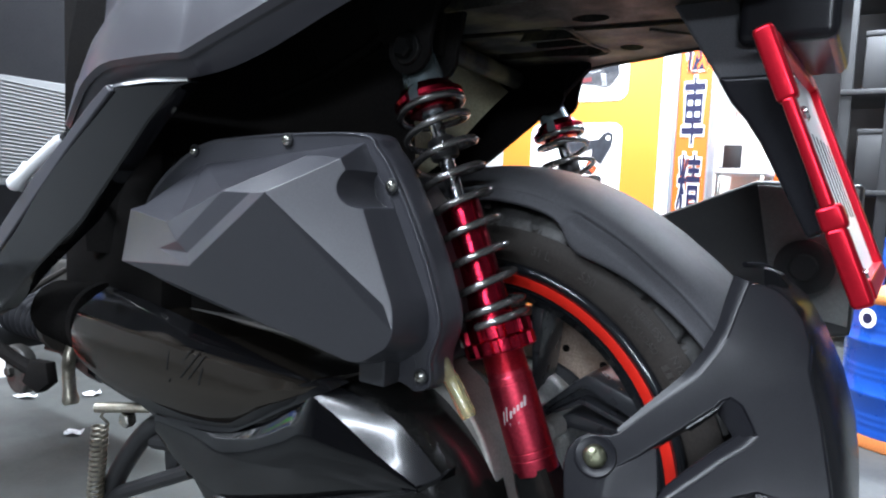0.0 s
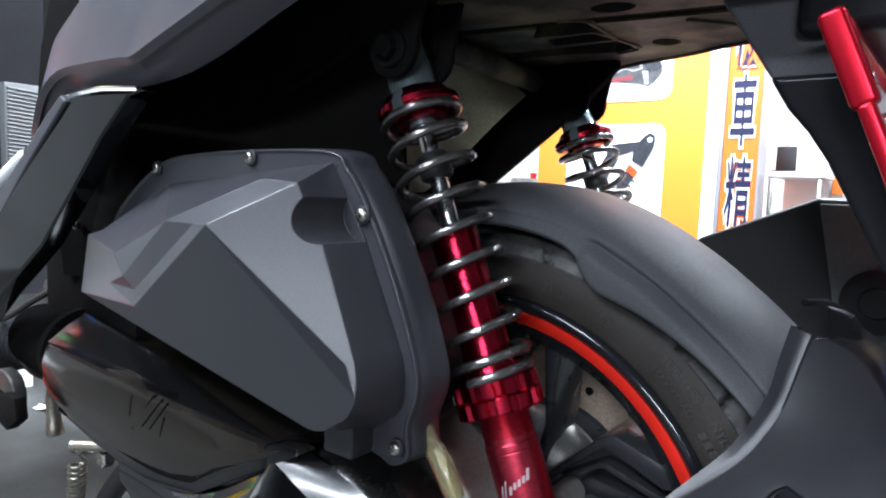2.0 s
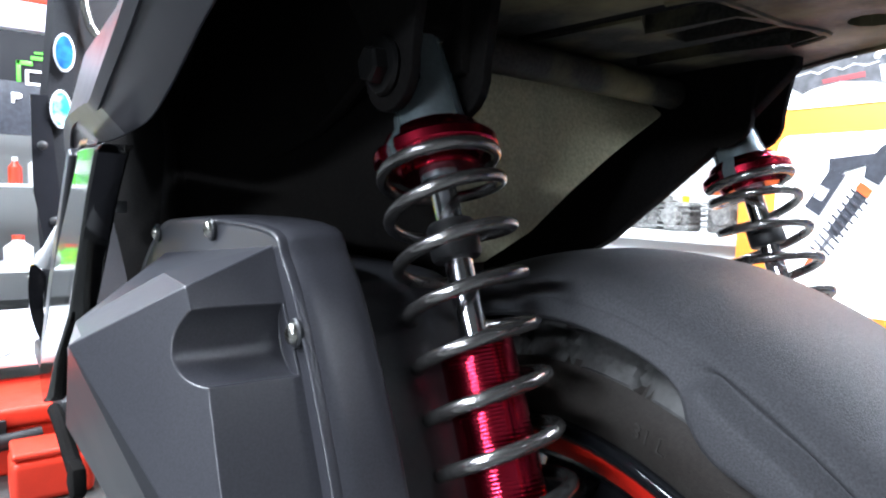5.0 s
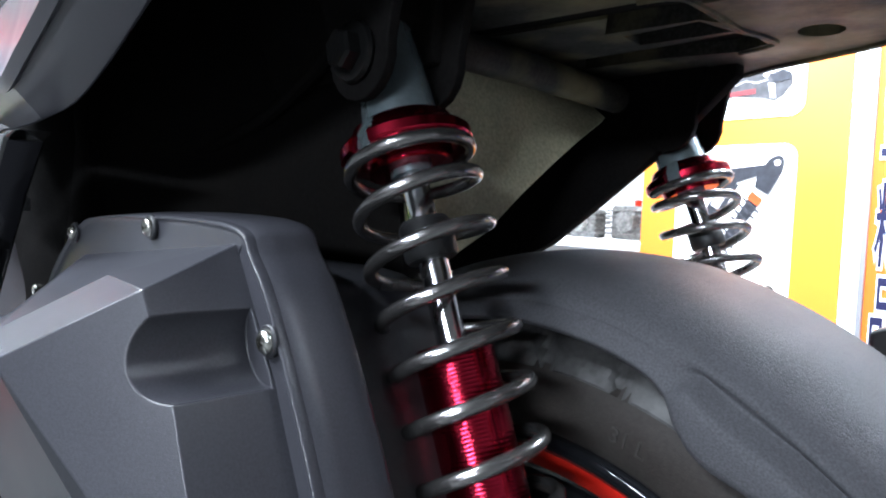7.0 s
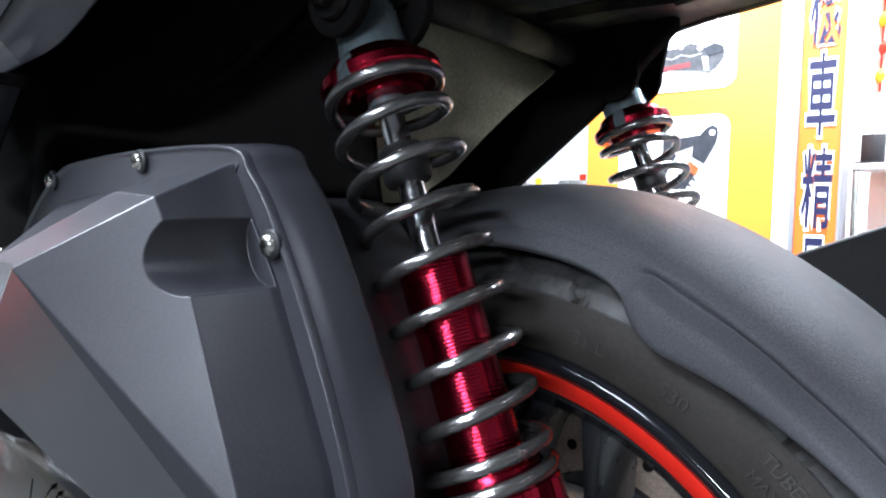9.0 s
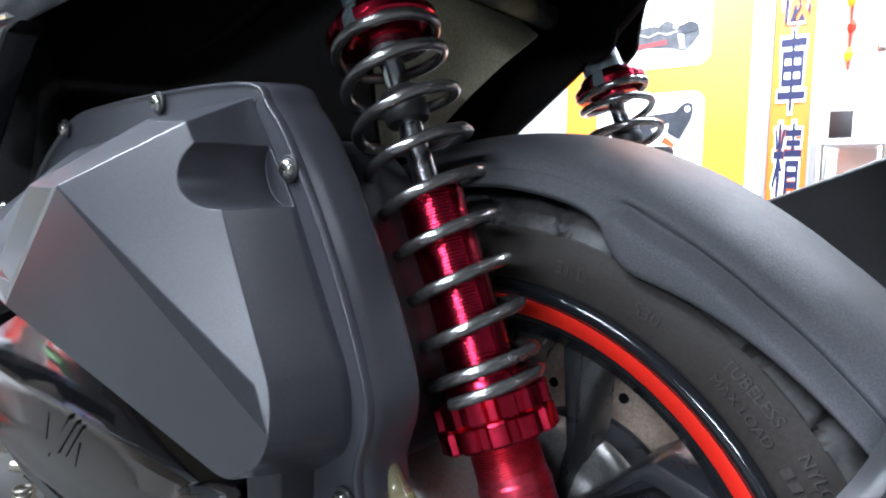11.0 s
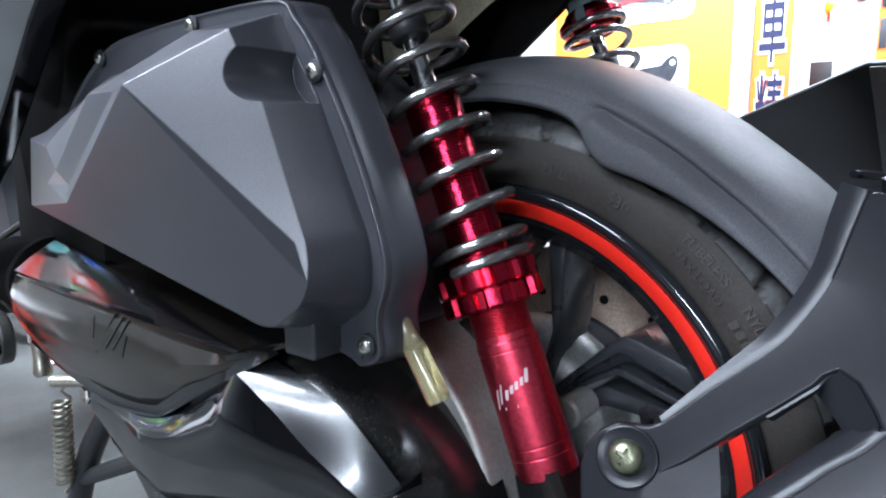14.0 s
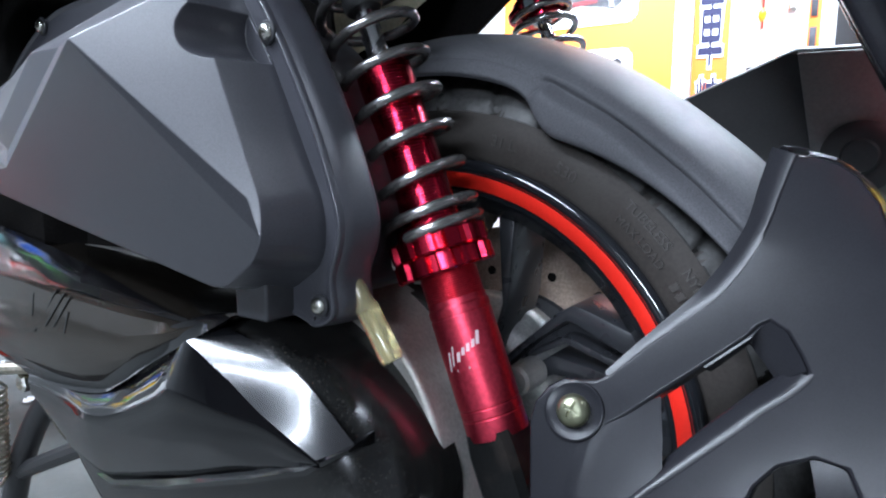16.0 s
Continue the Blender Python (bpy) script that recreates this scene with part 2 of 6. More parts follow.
def smooth_loop(points, steps=5, closed=True):
    """A Catmull-Rom line through the points."""
    out, n = [], len(points)
    P = [Vector(p) for p in points]
    for i in range(n if closed else n - 1):
        a, b = P[i], P[(i + 1) % n]
        p0 = P[i - 1] if closed or i else a
        p3 = P[(i + 2) % n] if closed or i + 2 < n else b
        for k in range(steps):
            t = k / steps
            out.append(0.5 * ((2 * a) + (b - p0) * t + (2 * p0 - 5 * a + 4 * b - p3) * t * t + (3 * a - p0 - 3 * b + p3) * t ** 3))
    if not closed:
        out.append(P[-1])
    return out


def loft(rings, cap=True, closed=True):
    """Skin over rings of equal length."""
    bm = bmesh.new()
    vs = [[bm.verts.new(p) for p in ring] for ring in rings]
    n = len(rings[0])
    for a, b in zip(vs, vs[1:]):
        for i in range(n if closed else n - 1):
            bm.faces.new((a[i], a[(i + 1) % n], b[(i + 1) % n], b[i]))
    if cap:
        bm.faces.new(vs[0])
        bm.faces.new(vs[-1][::-1])
    bmesh.ops.recalc_face_normals(bm, faces=bm.faces)
    return bm


def tube(points, radius, sides=12, cap=True):
    """A round bar along points; radius is a number or one for each point."""
    P = [Vector(p) for p in points]
    rings, side = [], None
    for i, p in enumerate(P):
        d = (P[min(i + 1, len(P) - 1)] - P[max(i - 1, 0)]).normalized()
        if side is None:
            side = d.orthogonal().normalized()
        side = (side - d * side.dot(d)).normalized()
        up = d.cross(side)
        r = radius if isinstance(radius, (int, float)) else radius[i]
        rings.append([p + (side * math.cos(2 * math.pi * k / sides) + up * math.sin(2 * math.pi * k / sides)) * r for k in range(sides)])
    return loft(rings, cap)


def lathe(profile, base, axis, sides=40, cap=True):
    """Turns a profile of (radius, height) round an axis through base."""
    d = Vector(axis).normalized()
    u = d.orthogonal().normalized()
    v = d.cross(u)
    rings = [[Vector(base) + d * h + (u * math.cos(2 * math.pi * k / sides) + v * math.sin(2 * math.pi * k / sides)) * r for k in range(sides)] for r, h in profile]
    return loft(rings, cap)


def merge(bm, other):
    me = bpy.data.meshes.new("temp")
    other.to_mesh(me)
    other.free()
    bm.from_mesh(me)
    bpy.data.meshes.remove(me)
    return bm


def thick(bm, t):
    """Gives an open sheet thickness."""
    bmesh.ops.recalc_face_normals(bm, faces=bm.faces)
    bmesh.ops.solidify(bm, geom=bm.faces[:], thickness=t)
    return bm


# ---------------------------------------------------------------- room
def room():
    tagged(part("floor", box(-4.2, 3.2, -6.0, 3.6, -0.12, 0), M_FLOOR), "grey stained concrete workshop floor", "floor", kind="structure")
    tagged(part("wall_north", box(-4.2, -0.31, 3.6, 3.75, 0, 3.0), M_WALL), "off-white painted workshop wall", "wall", kind="structure")
    tagged(part("wall_north_east", box(-0.31, 3.2, 3.6, 3.75, 0, 3.0), M_DARKWALL), "workshop wall coloured dark for the unlit corner", "wall", kind="structure")
    tagged(part("wall_south", box(-4.2, 3.2, -6.15, -6.0, 0, 3.0), M_DARKWALL), "unseen workshop wall coloured dark for an unlit open front", "wall", kind="structure")
    tagged(part("wall_west", box(-4.35, -4.2, -6.15, 3.75, 0, 3.0), M_WALLGREY), "grey painted workshop wall", "wall", kind="structure")
    tagged(part("wall_east", box(3.2, 3.35, -6.15, 3.75, 0, 3.0), M_CEIL), "dark workshop end wall", "wall", kind="structure")
    tagged(part("ceiling", box(-4.35, 3.35, -6.15, 3.75, 3.0, 3.12), M_CEIL), "dark workshop ceiling", "ceiling", kind="structure")


room()

# ---------------------------------------------------------------- scooter
scooter = thing("scooter", "dark grey motor scooter with red rear shock absorbers, standing on concrete", "scooter", at=(-0.6, 0.6, 0))


def sub(name, bm, mat, parent, label="", angle=35):
    """A part given in world places under a thing or part that stands elsewhere."""
    ob = part(name, bm, mat, parent, label, angle)
    up = Matrix.Identity(4)
    node, chain = parent, []
    while node is not None:
        chain.append(node.matrix_basis.copy())
        node = node.parent
    for m in chain:
        up = m @ up
    ob.data.transform(up.inverted())
    return ob


def holder(name, parent, label=""):
    ob = new(name)
    ob.parent = parent
    if label:
        tagged(ob, label)
    return ob


# --- rear wheel
HUB = Vector((-0.222, 0.60, 0.284))


def polar(r, deg, y):
    return HUB + Vector((math.cos(radians(deg)) * r, y, math.sin(radians(deg)) * r))


def ring_y(profile, sides=96, carve=None):
    """A closed profile of (radius, sideways) turned about the wheel's axle."""
    rings = []
    for k in range(sides):
        deg = 360 * k / sides
        rings.append([polar(r - (carve(deg, r, s) if carve else 0), deg, s) for r, s in profile])
    bm = bmesh.new()
    vs = [[bm.verts.new(p) for p in ring] for ring in rings]
    n = len(profile)
    for i in range(sides):
        p, q = vs[i], vs[(i + 1) % sides]
        for j in range(n):
            bm.faces.new((p[j], p[(j + 1) % n], q[(j + 1) % n], q[j]))
    bmesh.ops.recalc_face_normals(bm, faces=bm.faces)
    return bm


def raised_text(body_text, size, depth, place, mat, parent, name="lettering", label=""):
    """Letters as a solid mesh; place maps (x along, y up, z out) to the world."""
    curve = bpy.data.curves.new("letters", "FONT")
    curve.body, curve.size, curve.align_x, curve.align_y, curve.extrude = body_text, size, "CENTER", "CENTER", depth / 2
    temp = bpy.data.objects.new("letters", curve)
    scene.collection.objects.link(temp)
    me = bpy.data.meshes.new_from_object(temp.evaluated_get(bpy.context.evaluated_depsgraph_get()))
    bpy.data.objects.remove(temp)
    bm = bmesh.new()
    bm.from_mesh(me)
    bpy.data.meshes.remove(me)
    for v in bm.verts:
        v.co = place(v.co.x, v.co.y, v.co.z)
    return sub(name, bm, mat, parent, label, 20)


def wheel():
    s0 = holder("rear_wheel", scooter, "rear wheel with black cast rim, red stripe and road tyre")
    half = [(0.194, -0.052), (0.199, -0.058), (0.2022, -0.0655), (0.2060, -0.0678), (0.213, -0.0695), (0.218, -0.0703), (0.2225, -0.0705), (0.2275, -0.0698), (0.2320, -0.0682), (0.2350, -0.0668), (0.2356, -0.0652),
            (0.2395, -0.0630), (0.244, -0.0598), (0.250, -0.0545), (0.256, -0.0482), (0.262, -0.0410), (0.268, -0.0325), (0.2735, -0.0235), (0.278, -0.0145), (0.281, -0.006)]
    prof = half + [(0.2815, 0)] + [(r, -x) for r, x in half[::-1]] + [(0.19, 0.03), (0.19, -0.03)]

    def slots(deg, r, x):
        if r < 0.2353:
            return 0.0
        skew = (deg + 190 * abs(x) + (9 if x > 0 else 0)) % 20

        def slot(middle, half):
            away = abs((skew - middle + 10) % 20 - 10)
            return max(0.0, min(1.0, (half - away) / 0.6))
        depth = 0.0
        if abs(x) > 0.012:
            depth = slot(1.1, 1.5)
        if 0.020 < abs(x) < 0.066:
            depth = max(depth, slot(10.4, 1.2))
        if 0.006 < abs(x) < 0.011:
            depth = 1.0
        return 0.0075 * depth
    tyre = sub("tyre", ring_y(prof, 640, slots), M_RUBBER, s0, "black road tyre with dusty slotted tread", 40)
    tyre.data.materials.append(M_TREAD)
    for f in tyre.data.polygons:
        c = Vector((0, 0, 0))
        for i in f.vertices:
            c += tyre.data.vertices[i].co
        c = c / len(f.vertices) + Vector((-0.6, 0.6, 0)) - HUB
        if math.hypot(c.x, c.z) > 0.2352 and abs(c.y) < 0.0662:
            f.material_index = 1
    rim = [(0.172, -0.050), (0.1765, -0.0595), (0.1785, -0.0610), (0.1925, -0.0668), (0.1936, -0.0674), (0.1946, -0.0696), (0.1962, -0.0712), (0.1986, -0.0719), (0.2008, -0.0713), (0.2024, -0.0697), (0.2032, -0.0670), (0.2030, -0.0640), (0.201, -0.052), (0.19, -0.045),
           (0.178, -0.02), (0.178, 0.02), (0.19, 0.045), (0.203, 0.052), (0.2045, 0.068), (0.192, 0.069), (0.178, 0.06), (0.163, 0.045), (0.160, 0.0), (0.163, -0.04)]
    sub("rim", ring_y(rim, 120), M_RIM, s0, "gloss black cast wheel rim", 40)
    st = [(0.1812, -0.0623), (0.1820, -0.0631), (0.1915, -0.0669), (0.1922, -0.0668), (0.1922, -0.0655), (0.1812, -0.0605)]
    sub("rim_stripe", ring_y(st, 120), M_STRIPE, s0, "bright red stripe on the rim", 60)
    def polar_plate(chain, y0, y1, edge, turn):
        loop = [polar(r, deg + turn, 0) for r, deg in chain]
        return prism([(p.x, p.z) for p in loop], HUB.y + y0, HUB.y + y1, edge)
    for k in range(5):
        t = 72 * k
        arm = holder("spoke", s0, "black cast spoke with two open windows")
        sub("upper_arm", polar_plate([(0.050, 52), (0.091, 48.2), (0.1245, 47.0), (0.1400, 45.6), (0.1440, 43.4), (0.172, 29.0), (0.1690, 25.0), (0.1570, 25.6), (0.1310, 41.6), (0.1270, 43.2), (0.0926, 44.8), (0.050, 44)], -0.042, 0.010, 0.0022, t), M_SPOKE, arm)
        sub("middle_rib", polar_plate([(0.050, 42), (0.0880, 42.6), (0.1180, 39.6), (0.1225, 37.6), (0.1600, 21.5), (0.1560, 20.2), (0.1185, 36.0), (0.1150, 37.6), (0.0880, 40.0), (0.050, 38)], -0.040, 0.010, 0.0014, t), M_SPOKE, arm)
        sub("lower_arm", polar_plate([(0.050, 36), (0.0900, 36.2), (0.1000, 36.2), (0.1046, 34.6), (0.1660, 17.0), (0.1640, 12.0), (0.1369, 18.6), (0.0940, 28.5), (0.050, 27)], -0.038, 0.010, 0.0018, t), M_SPOKE, arm)
        sub("web", polar_plate([(0.050, 46), (0.0926, 45.2), (0.1290, 42.2), (0.1600, 24.4), (0.1560, 20.4), (0.1200, 37.4), (0.0880, 41.0), (0.050, 38)], -0.020, -0.012, 0.0, t), M_SPOKE, arm)
        sub("straight_arm", polar_plate([(0.050, 60), (0.0995, 67.6), (0.172, 79.0), (0.172, 73.6), (0.1061, 65.4), (0.050, 52)], -0.036, 0.020, 0.0025, t), M_SPOKE, arm)
    hub = [(0.02, -0.052), (0.046, -0.05), (0.052, -0.044), (0.054, -0.024), (0.074, -0.018), (0.080, -0.012), (0.082, -0.004), (0.086, 0.000), (0.088, 0.006), (0.088, 0.020), (0.06, 0.030), (0.02, 0.03)]
    sub("hub", lathe([(r, y) for r, y in hub], HUB, (0, 1, 0), 48), M_DARKALU, s0, "cast aluminium hub")
    sub("disc_carrier", ring_y([(0.030, 0.062), (0.078, 0.064), (0.080, 0.066), (0.080, 0.070), (0.030, 0.074)], 60), M_SPOKE, s0, "black disc carrier")
    disc = [(0.070, 0.068), (0.138, 0.068), (0.139, 0.069), (0.139, 0.072), (0.138, 0.073), (0.070, 0.073)]
    sub("brake_disc", ring_y(disc, 96), M_DISC, s0, "rust-tinted brake disc")
    # the disc is uncut: black dots stand in for the dark of its holes
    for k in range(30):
        sub("disc_hole_shade", lathe([(0.0042, -0.0004), (0.0042, 0.001)], polar(0.112 + 0.012 * (k % 3 - 1), 12 * k, 0.0672), (0, 1, 0), 10), M_PIT, s0, "black dot standing in for the shade of a drilled hole")

    def around(radius, middle, flip=1):
        def place(x, y, z):
            deg = middle - math.degrees(x / radius)
            rr = radius + y
            out = -0.0703 + 12 * (rr - 0.221) ** 2 - z
            return polar(rr, deg, out)
        return place
    for words, size, radius, mid in (("31 L", 0.0110, 0.2185, 75), ("530", 0.0110, 0.2180, 62), ("TUBELESS", 0.0088, 0.2262, 46), ("NYLON", 0.0088, 0.2262, 33.5), ("MAX LOAD", 0.0080, 0.2155, 45)):
        raised_text(words, size, 0.0016, around(radius, mid), M_LETTER, s0)
    for j in range(7):
        q = around(0.2155, 36 - j * 1.8)
        pts = [q(x, y, z) for z in (-0.0005, 0.0008) for x, y in ((-0.0022, -0.003), (0.0022, -0.003), (0.0022, 0.003), (-0.0022, 0.003))]
        sub("size_mark", solid(pts, [(0, 1, 2, 3), (4, 5, 6, 7), (0, 1, 5, 4), (1, 2, 6, 5), (2, 3, 7, 6), (3, 0, 4, 7)]), M_LETTER, s0)



wheel()


# --- fender over the wheel
def along_table(table, v):
    """Straight steps through (key, value) rows, keys falling."""
    if v >= table[0][0]:
        return table[0][1]
    for (a, p), (b, q) in zip(table, table[1:]):
        if v >= b:
            return q + (p - q) * (v - b) / (a - b)
    return table[-1][1]


def fender():
    rows = []
    N = 220
    low_edge = [(90, 0.2585), (83, 0.2573), (78, 0.2562), (75, 0.2548), (72.5, 0.2515), (70.5, 0.2445), (68.5, 0.2378), (66.5, 0.2345), (64.5, 0.2352), (56, 0.2410), (37, 0.2522), (28, 0.258)]
    crest_low = [(75, 0.2620), (71, 0.2600), (67, 0.2552), (64, 0.2545), (50, 0.2580), (40, 0.2600), (28, 0.2615)]
    crest_top = [(90, 0.2750), (80, 0.2742), (72, 0.2710), (61, 0.2668), (52, 0.2652), (42, 0.2672), (28, 0.273)]
    for i in range(N + 1):
        deg = 140 - 112 * i / N
        back = max(0.0, min(1.0, (72.5 - deg) / 2.6))
        back = back * back * (3 - 2 * back)
        low, r1, r2 = (sum(along_table(tb, deg + k) for k in (-1.5, -0.5, 0.5, 1.5)) / 4 for tb in (low_edge, crest_low, crest_top))
        r1 = r1 * back + (low + 0.006) * (1 - back)
        r1 = min(r1, r2 - 0.0115)
        ledge = r1 + 0.0060
        side = [(low, -0.0755), (low + 0.0015, -0.0775 - 0.0042 * back), (low * 0.5 + r1 * 0.5, -0.0784 - 0.0046 * back), (r1 - 0.0012, -0.0779 - 0.0046 * back), (r1 + 0.0018, -0.0765 - 0.0026 * back), (ledge, -0.0742 + 0.0032 * back), (ledge * 0.5 + (r2 - 0.004) * 0.5, -0.0732 + 0.0036 * back), (r2 - 0.0030, -0.0724 + 0.0006 * back), (r2 - 0.0002, -0.0710 - 0.0012 * back),
                (r2 + 0.0024, -0.0688), (r2 + 0.0058, -0.0646), (r2 + 0.0098, -0.0572), (r2 + 0.0142, -0.0460), (r2 + 0.0172, -0.0335), (r2 + 0.0191, -0.0165), (r2 + 0.0197, 0)]
        prof = side + [(r, -x) for r, x in side[-2::-1]]
        line = smooth_loop([(r, x, 0) for r, x in prof], 2, False)
        rows.append([polar(p.x, deg, p.y) for p in line])
    sub("fender", thick(loft(rows, cap=False, closed=False), 0.0028), M_FENDER, scooter, "matt dark grey plastic wheel fender", 60)
    sub("fender_stay", tube(smooth_loop([polar(0.30, 118, 0.0), polar(0.285, 120, -0.05), polar(0.26, 122, -0.07)], 4, False), 0.006, 10), M_BLACK, scooter)


fender()


# --- shock absorbers
def shock(y, label, face=-1):
    base = Vector((-0.128, y, 0.326))
    d = Vector((-0.3735, 0, 0.9276)).normalized()
    u = Vector((0, face, 0))
    v = d.cross(u).normalized()

    def at(h, a=0.0, r=0.0):
        return base + d * h + (u * math.cos(a) + v * math.sin(a)) * r
    s0 = holder("shock_absorber", scooter, label)
    low = [(0.0150, -0.003), (0.0185, -0.002), (0.0189, 0.0), (0.0189, 0.0095), (0.0184, 0.0100), (0.0184, 0.0108), (0.0189, 0.0112), (0.0189, 0.0155), (0.0184, 0.0160), (0.0184, 0.0168), (0.0189, 0.0172), (0.0189, 0.0715), (0.0185, 0.0720), (0.0185, 0.0728), (0.0189, 0.0733), (0.0189, 0.0770), (0.0184, 0.0780), (0.0180, 0.0785), (0.0180, 0.082)]
    h = 0.082
    while h < 0.117:
        low += [(0.0180, h), (0.0175, h + 0.0006), (0.0180, h + 0.0012)]
        h += 0.0013
    sub("lower_body", lathe(low, base, d, 56), M_REDBRUSH, s0, "brushed red anodised lower tube", 14)
    body_prof = [(0.0177, 0.112)]
    h = 0.118
    while h < 0.228:
        body_prof += [(0.0177, h), (0.01745, h + 0.0008), (0.0177, h + 0.0016)]
        h += 0.0017
    body_prof += [(0.0175, 0.2295), (0.0163, 0.2315), (0.0060, 0.2320)]
    sub("threaded_body", lathe(body_prof, base, d, 56), M_RED, s0, "red anodised threaded tube", 50)
    sub("piston_rod", lathe([(0.0068, 0.225), (0.0068, 0.335)], base, d, 32), M_CHROME, s0, "polished chrome rod")
    sub("rod_collar", lathe([(0.0060, 0.3105), (0.0102, 0.311), (0.0102, 0.318), (0.0060, 0.319)], base, d, 24), M_TITAN, s0)
    sub("bump_stop", lathe([(0.0060, 0.2700), (0.0112, 0.2705), (0.0124, 0.2725), (0.0124, 0.2800), (0.0119, 0.2806), (0.0124, 0.2812), (0.0124, 0.2865), (0.0108, 0.2890), (0.0060, 0.2900)], base, d, 24), M_BLACK, s0, "black rubber stop")
    turns, pts, radii = 9.62, [], []
    n = int(turns * 40)
    for i in range(n + 1):
        f = i / n * turns
        rise = 0.1230 + 0.011 * min(f, 1.35) + 0.0238 * max(0, min(f, 8.35) - 1.35) + 0.0205 * max(0, min(f, 9.0) - 8.35) + 0.003 * max(0, f - 9.0)
        pts.append(at(rise, face * -1 * (f * 2 * math.pi - 0.01), 0.0289))
        radii.append(0.0033)
    sub("coil_spring", tube(pts, radii, 12), M_SPRING, s0, "gunmetal coil spring", 60)
    def sector(profile, a0, a1, steps):
        """Part of a turned ring between two angles."""
        return loft([[at(h, a0 + (a1 - a0) * k / steps, r) for r, h in profile] for k in range(steps + 1)])
    seat = [(0.0150, 0.3145), (0.0200, 0.3145), (0.0210, 0.3200), (0.0300, 0.3212), (0.0314, 0.3226), (0.0314, 0.3268), (0.0304, 0.3282), (0.0262, 0.3302), (0.0240, 0.3352), (0.0226, 0.3362), (0.0150, 0.3362)]
    for side in (0.0, math.pi):
        sub("spring_seat", sector(seat, side + 0.30, side + math.pi - 0.09, 36), M_RED, s0, "red anodised upper spring seat")
        sub("seat_key", sector([(0.0140, 0.3205), (0.0278, 0.3205), (0.0262, 0.3300), (0.0215, 0.3370), (0.0140, 0.3375)], side - 0.08, side + 0.29, 6), M_TITAN, s0, "grey key in the split spring seat")
    sub("seat_core", lathe([(0.0080, 0.3140), (0.0190, 0.3140), (0.0190, 0.3180), (0.0215, 0.3210), (0.0215, 0.3240), (0.0080, 0.3240)], base, d, 40), M_RED, s0)
    rings = []
    for h, rr, flat in ((0.331, 0.0188, 1.0), (0.336, 0.0184, 1.0), (0.3485, 0.0176, 1.0), (0.3492, 0.0175, 0.95), (0.3515, 0.0174, 0.66), (0.3530, 0.0173, 0.60), (0.380, 0.0156, 0.58), (0.405, 0.0142, 0.60), (0.425, 0.0130, 0.62)):
        ring = []
        for k in range(40):
            a = 2 * math.pi * k / 40
            skew = 0.0075 * math.sin(a) if 0.3480 < h < 0.3540 else 0.0
            cu = max(-flat, min(flat, math.cos(a)))
            ring.append(base + d * (h + skew) + u * cu * rr + v * math.sin(a) * rr)
        rings.append(ring)
    sub("top_mount", loft(rings), M_TITAN, s0, "grey anodised upper clevis", 30)
    # black block round the clevis top, put in for the shade there
    clevis_shade_block = [base + d * hh + v * x + u * yy for hh in (0.384, 0.445) for x, yy in ((-0.021, -0.0165), (0.018, -0.0165), (0.0205, -0.010), (0.0205, 0.010), (0.018, 0.0165), (-0.021, 0.0165))]
    sub("clevis_shade_block", solid(clevis_shade_block, [(0, 1, 2, 3, 4, 5), (11, 10, 9, 8, 7, 6)] + [(k, k + 6, (k + 1) % 6 + 6, (k + 1) % 6) for k in range(6)], 0.002), M_PIT, s0, "black block standing in for shade over the clevis top", 30)
    eye = at(0.430)
    sub("mount_eye", lathe([(0.006, -0.013), (0.0165, -0.013), (0.0175, -0.011), (0.0175, 0.011), (0.0165, 0.013), (0.006, 0.013)], eye, (0, 1, 0), 32), M_TITAN, s0)
    for h, turn in ((0.0985, 0.0), (0.1103, 0.26)):
        bm = bmesh.new()
        teeth, rings = 12, []
        for hh, k in ((h, 0), (h + 0.0012, 1), (h + 0.0105, 1), (h + 0.0117, 0)):
            ring = []
            for i in range(teeth * 8):
                a = 2 * math.pi * i / (teeth * 8) + turn
                outer = (0.0306 if (i % 8) < 5 else 0.0280) - (0.0 if k else 0.0010)
                ring.append(at(hh, a, outer))
            rings.append(ring)
        inner = [at(h + 0.0117, 2 * math.pi * i / (teeth * 8) + turn, 0.0180) for i in range(teeth * 8)]
        inner2 = [at(h, 2 * math.pi * i / (teeth * 8) + turn, 0.0180) for i in range(teeth * 8)]
        sub("lock_nut", loft([inner2] + rings + [inner], cap=False), M_RED, s0, "red castellated spring nut", 25)
    sub("perch", lathe([(0.0178, 0.1215), (0.0238, 0.1215), (0.0240, 0.1235), (0.0230, 0.130), (0.0178, 0.130)], base, d, 48), M_RED, s0)
    fork = []
    for hh, a, b in ((0.002, 0.0150, 0.0165), (-0.010, 0.0165, 0.0175), (-0.055, 0.0165, 0.0175), (-0.070, 0.012, 0.0165)):
        fork.append([base + d * hh + v * x * a + u * yy * b for x, yy in ((-1, -0.75), (-0.75, -1), (0.75, -1), (1, -0.75), (1, 0.75), (0.75, 1), (-0.75, 1), (-1, 0.75))])
    sub("fork_end", loft(fork), M_FORK, s0, "black lower fork end", 30)
    sub("fork_bolt", lathe([(0.0075, 0.0), (0.0075, 0.006), (0.006, 0.0075), (0.0002, 0.0078)], base + d * -0.047 + u * 0.0172, u, 6), M_STEEL, s0, "dull zinc bolt head", 20)
